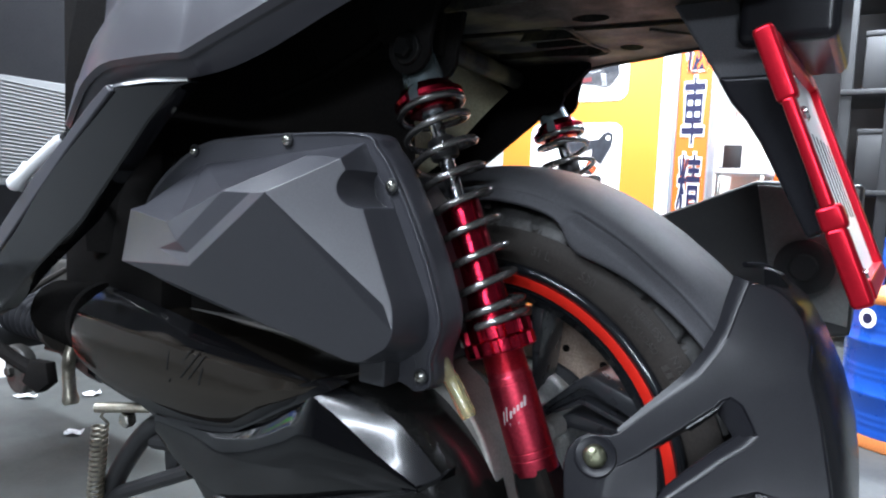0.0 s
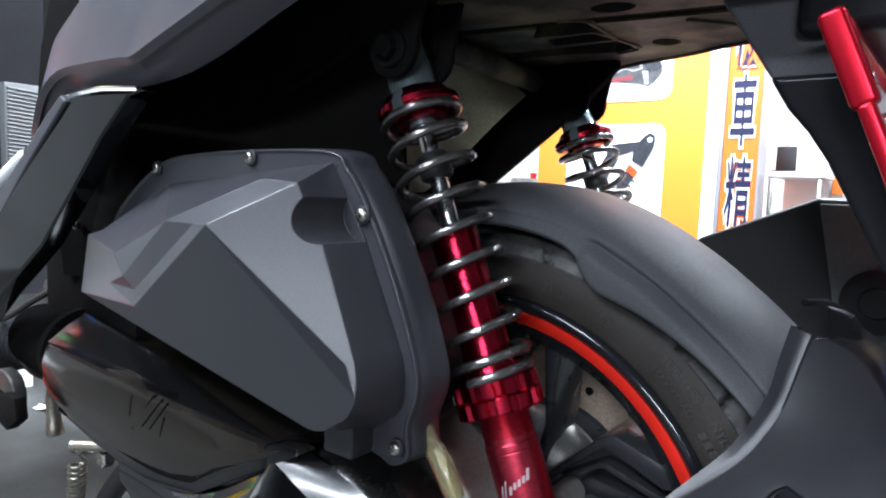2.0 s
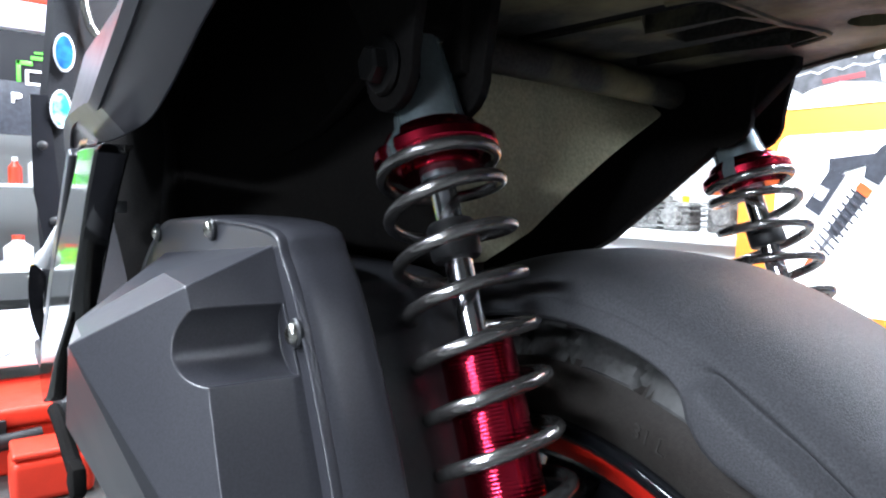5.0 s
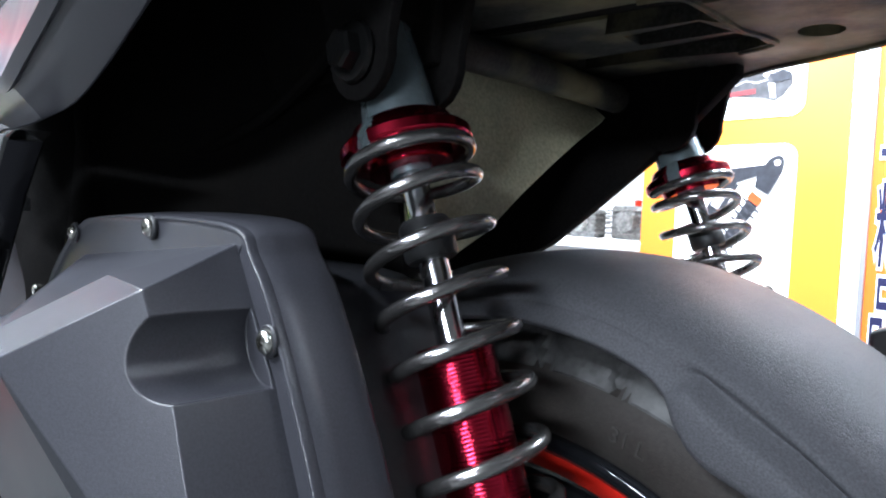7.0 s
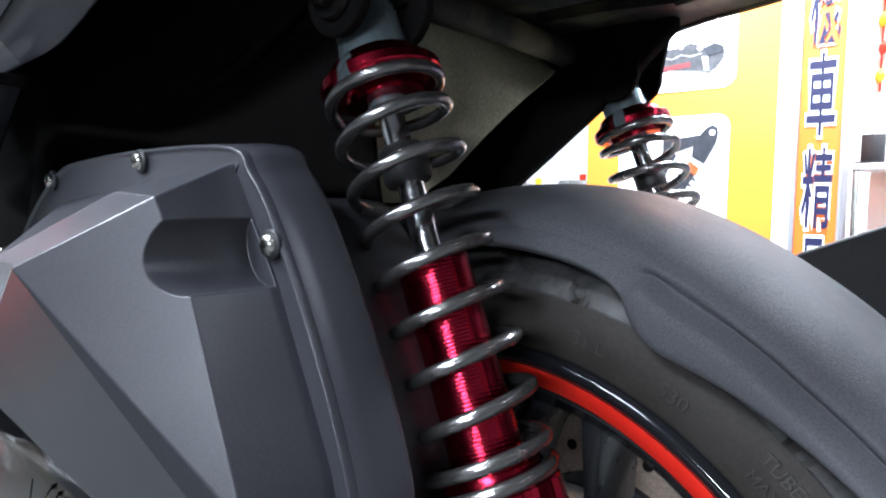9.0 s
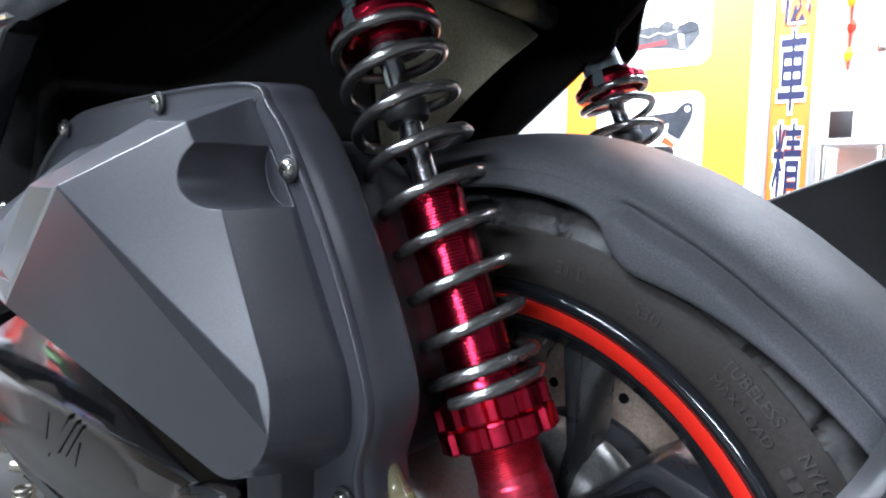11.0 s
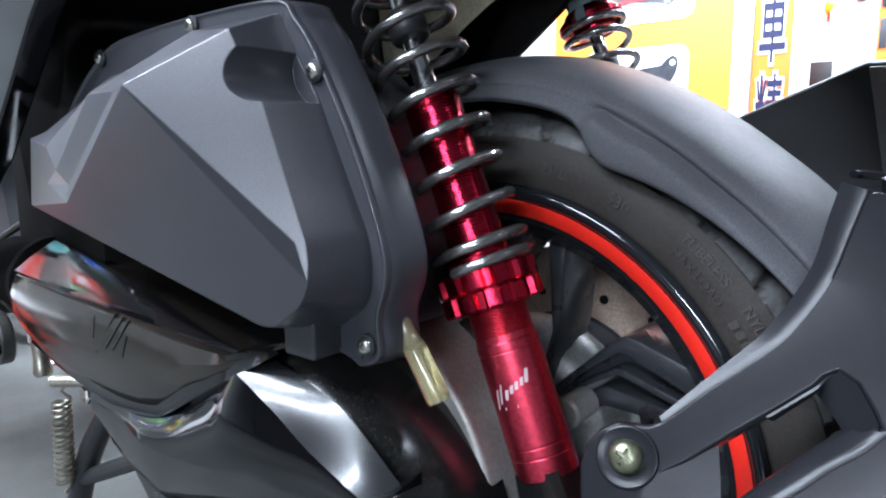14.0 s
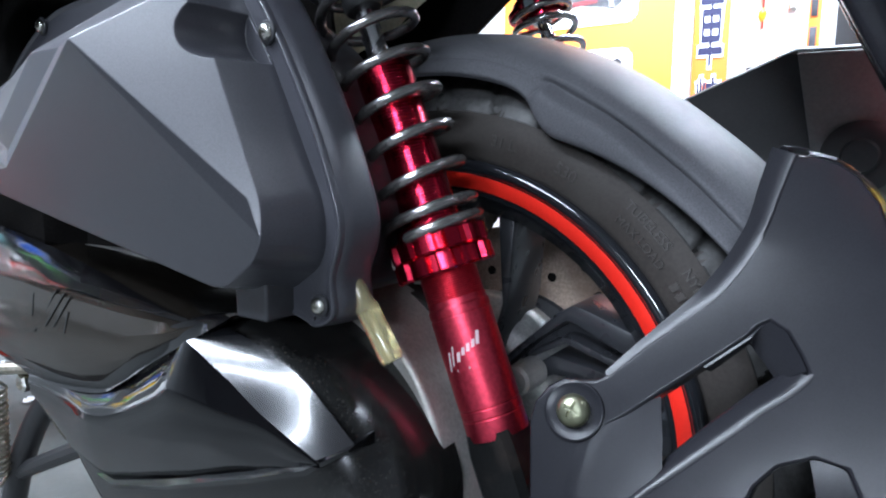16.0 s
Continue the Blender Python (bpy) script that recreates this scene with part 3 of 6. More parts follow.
    # print on the tube: plain strokes
    if face < 0:
        bm = bmesh.new()
        marks = ((-0.0075, 0.058, 0.0012, 0.014), (-0.0045, 0.061, 0.0012, 0.014), (-0.0015, 0.060, 0.0022, 0.007), (0.0015, 0.0625, 0.0022, 0.0055), (0.0042, 0.0640, 0.0022, 0.0055), (0.0070, 0.0655, 0.0022, 0.0055), (0.0098, 0.068, 0.0022, 0.0095), (-0.001, 0.0525, 0.009, 0.0018))
        for dx, hh, w, tall in marks:
            dx, hh, w, tall = dx * 1.25, 0.050 + (hh - 0.061) * 1.0, w * 0.95, tall * 0.8
            q = []
            for r in (0.01885, 0.01903):
                for sx, sh in ((-1, -1), (1, -1), (1, 1), (-1, 1)):
                    ang = PRINT_ANGLE + (dx + sx * w / 2 + sh * tall * 0.14) / 0.0189
                    q.append(at(hh + sh * tall / 2, ang, r))
            merge(bm, solid(q, [(0, 1, 2, 3), (4, 5, 6, 7), (0, 1, 5, 4), (1, 2, 6, 5), (2, 3, 7, 6), (3, 0, 4, 7)]))
        sub("print", bm, M_PRINT, s0, "pale printed strokes")
    return s0


PRINT_ANGLE = 0.22
M_REDBRUSH = material("brushed_red_anodised_aluminium", (0.56, 0.050, 0.085), 0.36, metal=1.0, grain=0.14, grain_scale=420, rough_var=0.03)
M_FORK = material("black_cast_fork", (0.005, 0.005, 0.005), 0.3, spec=0.15, grain=0.2, bump=0.3, stain=0.4, stain_scale=40, stain_colour=(0.04, 0.03, 0.025))
near = shock(0.463, "red and gunmetal coil-over shock absorber")
far = shock(0.745, "red and gunmetal coil-over shock absorber behind the wheel", 1)


# --- air filter box
def weighted(ob):
    m = ob.modifiers.new("normals", "WEIGHTED_NORMAL")
    m.mode, m.weight, m.keep_sharp = "FACE_AREA", 90, False
    return ob


def cut(bm, cutters):
    """Takes cutters out of a solid and returns the rest."""
    made = []
    for b in [bm] + cutters:
        me = bpy.data.meshes.new("cut")
        b.to_mesh(me)
        b.free()
        ob = bpy.data.objects.new("cut", me)
        scene.collection.objects.link(ob)
        made.append(ob)
    for c in made[1:]:
        m = made[0].modifiers.new("cut", "BOOLEAN")
        m.operation, m.solver, m.object = "DIFFERENCE", "EXACT", c
    me = bpy.data.meshes.new_from_object(made[0].evaluated_get(bpy.context.evaluated_depsgraph_get()))
    out = bmesh.new()
    out.from_mesh(me)
    bpy.data.meshes.remove(me)
    for ob in made:
        bpy.data.objects.remove(ob)
    bmesh.ops.remove_doubles(out, verts=out.verts, dist=2e-5)
    return out


def air_filter():
    s0 = holder("air_filter_box", scooter, "dark grey faceted air filter box")
    V = dict(N=(-0.2402, 0.3402, 0.5698), A=(-0.279, 0.304, 0.543), S=(-0.2720, 0.3390, 0.5712), F=(-0.337, 0.313, 0.542), A2=(-0.3030, 0.3115, 0.5420), P=(-0.3862, 0.3180, 0.4895), Q=(-0.4360, 0.3245, 0.4885), K=(-0.3985, 0.3160, 0.4985), B=(-0.376, 0.312, 0.480),
             C=(-0.527, 0.345, 0.468), D1=(-0.5070, 0.3420, 0.5195), E1=(-0.4140, 0.3170, 0.5135), D2=(-0.4930, 0.3480, 0.5245), E2=(-0.4050, 0.3235, 0.5200), G=(-0.222, 0.343, 0.419), H=(-0.187, 0.337, 0.440),
             I=(-0.188, 0.343, 0.461), L=(-0.2205, 0.3433, 0.5345), J=(-0.2515, 0.382, 0.5850), J2=(-0.45, 0.382, 0.566), K1=(-0.2193, 0.382, 0.5365),
             K2=(-0.183, 0.382, 0.462), K3=(-0.184, 0.382, 0.432), K4=(-0.215, 0.382, 0.411), K5=(-0.50, 0.382, 0.452), K6=(-0.528, 0.382, 0.526))
    keys = list(V)
    F = ["ABCGHI", "AILN", "NSFA2A", "FSNJJ2", "E2FJ2", "E2J2D2", "D1D2E2E1", "E1E2FK", "D1K6D2", "AA2PB", "BPQ", "BQC", "A2FKP", "PKQ", "D1E1KQC", "NJK1L", "LK1K2I", "IK2K3H", "HK3K4G", "GK4K5C", "CK5K6D1", "D2K6J2", "JK1K2K3K4K5K6J2"]

    def split(text):
        out, i = [], 0
        while i < len(text):
            k = text[i:i + 2] if text[i:i + 2] in V else text[i]
            out.append(keys.index(k))
            i += len(k)
        return out
    shell = solid([V[k] for k in keys], [split(f) for f in F])
    soft = []
    shell.edges.ensure_lookup_table()
    for p, q in (("I", "K2"), ("H", "K3"), ("G", "K4")):
        for e in shell.edges:
            ends = [v.co for v in e.verts]
            if any((c - Vector(V[p])).length < 1e-5 for c in ends) and any((c - Vector(V[q])).length < 1e-5 for c in ends):
                soft.append(e)
    bmesh.ops.bevel(shell, geom=soft, offset=0.012, segments=5, profile=0.5, affect="EDGES", clamp_overlap=True)
    # a round finger scoop beside the upper screw
    scoop = lathe([(0.0168, 0.0), (0.0168, 0.0925)], (-0.2218, 0.285, 0.5512), (0, 1, 0), 56)
    bm = cut(shell, [scoop])
    bmesh.ops.dissolve_limit(bm, angle_limit=radians(1.5), verts=bm.verts, edges=bm.edges)
    bevel(bm, 0.0024, 3, 7)
    weighted(sub("cover", bm, M_COVER, s0, "textured grey faceted cover", 60))
    ridge = smooth_loop([(-0.262, 0.592, 0), (-0.236, 0.579, 0), (-0.217, 0.554, 0), (-0.192, 0.507, 0), (-0.1755, 0.465, 0), (-0.1735, 0.445, 0), (-0.180, 0.424, 0), (-0.179, 0.405, 0), (-0.192, 0.397, 0), (-0.205, 0.401, 0), (-0.25, 0.408, 0), (-0.50, 0.445, 0), (-0.543, 0.47, 0), (-0.535, 0.53, 0), (-0.465, 0.578, 0), (-0.40, 0.590, 0)], 5)
    line = [Vector((p.x, p.y)) for p in ridge]
    outward = []
    for k, p in enumerate(line):
        run = (line[(k + 1) % len(line)] - line[k - 1]).normalized()
        outward.append(Vector((-run.y, run.x)))
    if (line[20] + outward[20] * 0.01 - Vector((-0.36, 0.5))).length < (line[20] - Vector((-0.36, 0.5))).length:
        outward = [-w for w in outward]

    def rim(y, grow):
        return [(p.x + w.x * grow, y, p.y + w.y * grow) for p, w in zip(line, outward)]
    # front lip, raised edge bead, and the smooth band of the housing behind it
    sub("flange", loft([rim(0.3790, -0.012), rim(0.3790, -0.004), rim(0.3786, -0.0022), rim(0.3778, -0.0017), rim(0.3776, -0.0010), rim(0.3780, -0.0003), rim(0.3790, 0.0), rim(0.3815, 0.0001), rim(0.3950, -0.001)], cap=True), M_COVER, s0, "", 50)
    sub("housing", loft([rim(0.3812, -0.003), rim(0.3814, -0.0004), rim(0.3822, 0.0002), rim(0.3900, 0.0010), rim(0.4000, 0.0017), rim(0.4065, 0.0018), rim(0.4083, 0.0012), rim(0.4088, 0.0000), rim(0.4088, -0.010)], cap=True), M_COVER, s0, "grey plastic housing rim", 50)
    inner = [((p.x + 0.36) * 0.93 - 0.366, (p.y - 0.5) * (0.74 if p.y > 0.5 else 0.93) + 0.50) for p in line]
    sub("housing_body", prism(inner, 0.4075, 0.475, 0.006), M_FLANGE, s0)
    for at in ((-0.2215, 0.3775, 0.551), (-0.188, 0.3775, 0.4095), (-0.335, 0.3775, 0.5865), (-0.460, 0.3775, 0.5775)):
        sub("screw_boss", lathe([(0.0062, -0.0009), (0.0062, 0.0004), (0.0057, 0.0010), (0.004, 0.0010)], at, (0, -1, 0), 28), M_FLANGE, s0)
        cross_screw(s0, Vector(at) + Vector((0, -0.0008, 0)), (0, -1, 0), 0.0045, M_STEEL)
    weighted(sub("drain_lug", box(-0.234, -0.209, 0.360, 0.384, 0.4005, 0.422, 0.002), M_FLANGE, s0, "", 60))
    return s0


def cross_screw(parent, at, axis, r, mat, label=""):
    """Pan-head screw with a real cross recess."""
    d = Vector(axis).normalized()
    u = (Vector((0.35, 0, 1)) - d * Vector((0.35, 0, 1)).dot(d)).normalized()
    v = d.cross(u)
    at = Vector(at)
    head = lathe([(r * 0.96, -0.004), (r, 0), (r, r * 0.22), (r * 0.9, r * 0.42), (r * 0.7, r * 0.58), (r * 0.4, r * 0.68), (r * 0.05, r * 0.7)], at, d, 28)
    arms = []
    for p, q in ((u, v), (v, u)):
        pts = [at + d * hh * r + p * k * r * 0.52 + q * j * r * 0.115 for hh in (0.22, 1.1) for k, j in ((-1, -1), (1, -1), (1, 1), (-1, 1))]
        arms.append(solid(pts, [(0, 1, 2, 3), (4, 5, 6, 7), (0, 1, 5, 4), (1, 2, 6, 5), (2, 3, 7, 6), (3, 0, 4, 7)]))
    return sub("screw", cut(head, arms), mat, parent, label, 30)


air_filter()


# --- transmission cover
def transmission():
    s0 = holder("transmission_cover", scooter, "gloss black transmission cover with bronze trim")
    # upper trim: a bulged bar that tapers to a tail at its rear end
    rings = []
    for x, top, bot, front in ((-0.664, 0.394, 0.343, 0.374), (-0.660, 0.3965, 0.340, 0.369), (-0.64, 0.397, 0.333, 0.367), (-0.60, 0.395, 0.322, 0.366), (-0.55, 0.393, 0.316, 0.365), (-0.50, 0.392, 0.313, 0.364), (-0.45, 0.389, 0.313, 0.364), (-0.415, 0.388, 0.317, 0.364),
                               (-0.385, 0.3875, 0.327, 0.364), (-0.350, 0.387, 0.343, 0.363), (-0.315, 0.386, 0.363, 0.363), (-0.295, 0.386, 0.3745, 0.3635), (-0.280, 0.389, 0.3835, 0.368), (-0.266, 0.3915, 0.3895, 0.373)):
        m = (top + bot) / 2
        rings.append([(x, 0.44, top + 0.012 * min(1, (top - bot) / 0.07)), (x, front + 0.026, top + 0.010 * min(1, (top - bot) / 0.07)), (x, front + 0.006, top), (x, front + 0.0015, top - 0.004 * min(1, (top - bot) / 0.05)),
                      (x, front - 0.004, m + (top - m) * 0.25), (x, front - 0.003, m - (m - bot) * 0.45), (x, front + 0.002, bot + (m - bot) * 0.16), (x, front + 0.006, bot), (x, 0.44, bot - 0.002)])
    sub("trim_panel", loft(rings), M_SMOKE, s0, "bronze black metallic trim panel", 24)
    ledge = [[(x, 0.3690, z0), (x, (0.3690 + y1) / 2, (z0 + z1) / 2 + 0.0015), (x, y1, z1)] for x, z0, y1, z1 in ((-0.655, 0.3975, 0.407, 0.4225), (-0.60, 0.395, 0.403, 0.4185), (-0.511, 0.390, 0.398, 0.4095), (-0.413, 0.388, 0.388, 0.3985), (-0.331, 0.3865, 0.3755, 0.3905), (-0.292, 0.386, 0.370, 0.3880))]
    sub("trim_ledge", thick(loft(ledge, False, False), 0.0025), M_GLOSS, s0, "", 40)
    upper = smooth_loop([(-0.640, 0.371, 0.336), (-0.590, 0.3685, 0.332), (-0.545, 0.3655, 0.328), (-0.451, 0.3622, 0.3245), (-0.394, 0.3618, 0.3300), (-0.371, 0.3618, 0.3400), (-0.330, 0.3620, 0.3650), (-0.296, 0.3630, 0.3860), (-0.262, 0.3720, 0.3945)], 4, False)
    lower = smooth_loop([(-0.640, 0.372, 0.328), (-0.590, 0.3695, 0.322), (-0.539, 0.3662, 0.3175), (-0.445, 0.3606, 0.3165), (-0.388, 0.3600, 0.3235), (-0.360, 0.3600, 0.3350), (-0.315, 0.3600, 0.3600), (-0.281, 0.3602, 0.3775), (-0.247, 0.3660, 0.3965)], 4, False)
    rows = [[p + Vector((0, 0.006, 0.001)), p, p.lerp(q, 0.5) + Vector((0, 0.0008, 0)), q, q + Vector((0, 0.010, 0))] for p, q in zip(upper, lower)]
    sub("trim_lip", loft(rows, False, False), M_GLOSS, s0, "", 40)
    # main cover with a chamfered upper corner and a sharp lower rib
    P = dict(a=(-0.278, 0.3590, 0.3790), b=(-0.243, 0.3588, 0.3640), c=(-0.214, 0.3590, 0.3490), d=(-0.176, 0.3610, 0.3330), e=(-0.222, 0.3610, 0.3105), f=(-0.314, 0.3625, 0.2765), g=(-0.379, 0.3660, 0.2560),
             h=(-0.440, 0.3700, 0.2960), i=(-0.354, 0.3640, 0.3330), j=(-0.301, 0.3620, 0.3655), a2=(-0.262, 0.3760, 0.3860), b2=(-0.228, 0.3760, 0.3775), c2=(-0.200, 0.3765, 0.3660), d2=(-0.163, 0.3780, 0.3370),
             z1=(-0.262, 0.43, 0.392), z2=(-0.163, 0.43, 0.337), z3=(-0.222, 0.43, 0.305), z4=(-0.379, 0.43, 0.25), z5=(-0.44, 0.43, 0.296), z6=(-0.301, 0.43, 0.372))
    brow = smooth_loop([(-0.505, 0.3675, 0.3120), (-0.44, 0.3638, 0.3165), (-0.392, 0.3622, 0.3235), (-0.350, 0.3622, 0.3375), (-0.301, 0.3616, 0.3655), (-0.279, 0.3598, 0.3785), (-0.244, 0.3589, 0.3655), (-0.212, 0.3591, 0.3485), (-0.188, 0.3602, 0.3365), (-0.176, 0.3612, 0.3310)], 4, False)
    fold = smooth_loop([(-0.500, 0.3645, 0.3035), (-0.44, 0.3598, 0.3045), (-0.393, 0.3515, 0.3068), (-0.350, 0.3490, 0.3100), (-0.305, 0.3480, 0.3165), (-0.275, 0.3490, 0.3225), (-0.244, 0.3525, 0.3265), (-0.215, 0.3590, 0.3275), (-0.190, 0.3604, 0.3288), (-0.176, 0.3614, 0.3300)], 4, False)
    foot = smooth_loop([(-0.510, 0.3730, 0.2880), (-0.470, 0.3718, 0.2670), (-0.420, 0.3705, 0.2550), (-0.380, 0.3690, 0.2590), (-0.330, 0.3675, 0.2735), (-0.290, 0.3665, 0.2860), (-0.250, 0.3655, 0.3015), (-0.222, 0.3645, 0.3110), (-0.195, 0.3635, 0.3210), (-0.176, 0.3628, 0.3285)], 4, False)
    rows = []
    for p, q, r in zip(brow, fold, foot):
        out = Vector((0, -1, 0))
        line = [p + Vector((0, 0.020, 0.002)), p]
        line += [p.lerp(q, f) + out * 0.0045 * math.sin(math.pi * f) * (p - q).length / 0.04 for f in (0.2, 0.4, 0.6, 0.8)]
        line += [q] + [q.lerp(r, f) + out * 0.0016 * math.sin(math.pi * f) for f in (0.25, 0.5, 0.75)] + [r, r + Vector((0, 0.025, 0))]
        rows.append(line)
    sub("front_cover", loft(rows, False, False), M_GLOSS, s0, "gloss black cover with a low crease", 17)
    lower = smooth_loop([Vector(P[k]) for k in "abcd"], 6, False)
    upper = smooth_loop([Vector(P[k]) for k in ("a2", "b2", "c2", "d2")], 6, False)
    rows = []
    for p, q in zip(lower, upper):
        out = Vector((0.1, -0.72, 0.68))
        rows.append([p.lerp(q, k / 8) + out * (0.0012 + 0.0006 * math.sin(math.pi * k / 8)) for k in range(9)])
    sub("chamfer", thick(loft(rows, False, False), 0.002), M_SATIN, s0, "", 60)
    rib = [(-0.425, 0.3730, 0.2500), (-0.385, 0.3665, 0.2540), (-0.316, 0.3635, 0.2755), (-0.231, 0.3615, 0.3070), (-0.184, 0.3615, 0.3255), (-0.160, 0.3680, 0.3400)]
    rings = [[(x, y + 0.02, z + 0.004), (x, y, z + 0.0045 * w), (x, y - 0.003 * w, z + 0.001), (x, y, z - 0.003 * w), (x, y + 0.02, z - 0.003)] for (x, y, z), w in zip(rib, (0.5, 0.8, 1, 1, 0.9, 0.2))]
    sub("rib", loft(rings), M_GLOSS, s0, "", 30)
    # rounded casing behind and below
    rings = []
    outline = smooth_loop([(-0.70, 0.372, 0), (-0.60, 0.330, 0), (-0.525, 0.303, 0), (-0.47, 0.258, 0), (-0.41, 0.205, 0), (-0.33, 0.172, 0), (-0.245, 0.165, 0), (-0.19, 0.190, 0), (-0.155, 0.24, 0), (-0.147, 0.285, 0), (-0.154, 0.314, 0), (-0.169, 0.340, 0), (-0.190, 0.362, 0), (-0.215, 0.379, 0), (-0.250, 0.390, 0), (-0.36, 0.393, 0), (-0.55, 0.398, 0), (-0.66, 0.400, 0)], 4)
    mid = Vector((sum(p.x for p in outline) / len(outline), sum(p.y for p in outline) / len(outline)))
    for y, k in ((0.3700, 0.72), (0.3725, 0.82), (0.3775, 0.90), (0.386, 0.955), (0.398, 0.988), (0.415, 1.0), (0.455, 1.0)):
        rings.append([(mid.x + (p.x - mid.x) * (k if p.x > mid.x else (k + 1) / 2), y, mid.y + (p.y - mid.y) * k) for p in outline])
    sub("casing", loft(rings), M_CASING, s0, "dusty gloss black casing", 40)
    alu = smooth_loop([(-0.60, 0.39, 0), (-0.30, 0.402, 0), (-0.235, 0.402, 0), (-0.197, 0.394, 0), (-0.168, 0.374, 0), (-0.145, 0.342, 0), (-0.132, 0.30, 0), (-0.130, 0.25, 0), (-0.155, 0.2, 0), (-0.3, 0.16, 0), (-0.50, 0.25, 0)], 4)
    weighted(sub("gearbox", prism([(p.x - 0.019, p.y) for p in alu], 0.440, 0.5, 0.004, 3), M_ALU, s0, "dirty cast aluminium gearbox", 60))
    side = [(p.x - 0.008, p.y - 0.004) for p in alu]
    weighted(sub("gearbox_side", prism(side, 0.488, 0.515, 0.003, 3), M_GEAR, s0, "dark oily cast housing", 60))
    sub("gearbox_boss", lathe([(0.0, -0.0), (0.009, 0.0), (0.011, 0.002), (0.011, 0.03)], (-0.151, 0.525, 0.332), (0, 1, 0), 24), M_ALU, s0)
    for at, r in (((-0.186, 0.462, 0.414), 0.006), ((-0.203, 0.455, 0.420), 0.007)):
        sub("gearbox_bolt", lathe([(r * 1.3, 0.012), (r * 1.3, 0.003), (r, 0.002), (r, -0.004), (r * 0.8, -0.005), (0.0002, -0.005)], at, (0, 1, 0), 12), M_ALU, s0, "dirty bolt head", 25)
    hose = smooth_loop([(-0.184, 0.399, 0.421), (-0.175, 0.400, 0.406), (-0.166, 0.400, 0.393), (-0.1570, 0.400, 0.379)], 5, False)
    sub("drain_hose", tube(hose, [0.0052] * 5 + [0.0066] * (len(hose) - 6) + [0.0056], 18), M_HOSE, s0, "amber see-through drain hose")
    # cast maker's mark as plain strokes on the trim
    bm = bmesh.new()
    for x0, z0, x1, z1 in ((-0.479, 0.382, -0.476, 0.365), (-0.446, 0.388, -0.472, 0.354), (-0.434, 0.387, -0.454, 0.361), (-0.425, 0.386, -0.442, 0.362), (-0.425, 0.375, -0.426, 0.360)):
        pts = [(x + sx * 0.0007, 0.3598 + max(0.0, z - 0.361) * 0.22 + dy, z) for dy in (-0.0004, 0.004) for x, z, sx in ((x0, z0, -1), (x0, z0, 1), (x1, z1, 1), (x1, z1, -1))]
        merge(bm, solid(pts, [(0, 1, 2, 3), (4, 5, 6, 7), (0, 1, 5, 4), (1, 2, 6, 5), (2, 3, 7, 6), (3, 0, 4, 7)]))
    sub("maker_mark", bm, M_GLOSS, s0, "dark moulded strokes")
    rings = []
    for i in range(17):
        x = -0.672 - i * 0.007
        r = 0.041 + (0.004 if i % 2 else -0.002) - 0.0005 * i
        rings.append([(x, 0.413 + r * math.cos(2 * math.pi * k / 28), 0.378 + r * math.sin(2 * math.pi * k / 28)) for k in range(28)])
    sub("air_duct_boot", loft(rings), M_PIT, s0, "ribbed black rubber duct")
    sub("boot_clamp", lathe([(0.043, -0.006), (0.0465, -0.005), (0.0465, 0.005), (0.043, 0.006)], (-0.672, 0.413, 0.378), (1, 0, 0), 36), M_PIT, s0, "black duct band")


transmission()


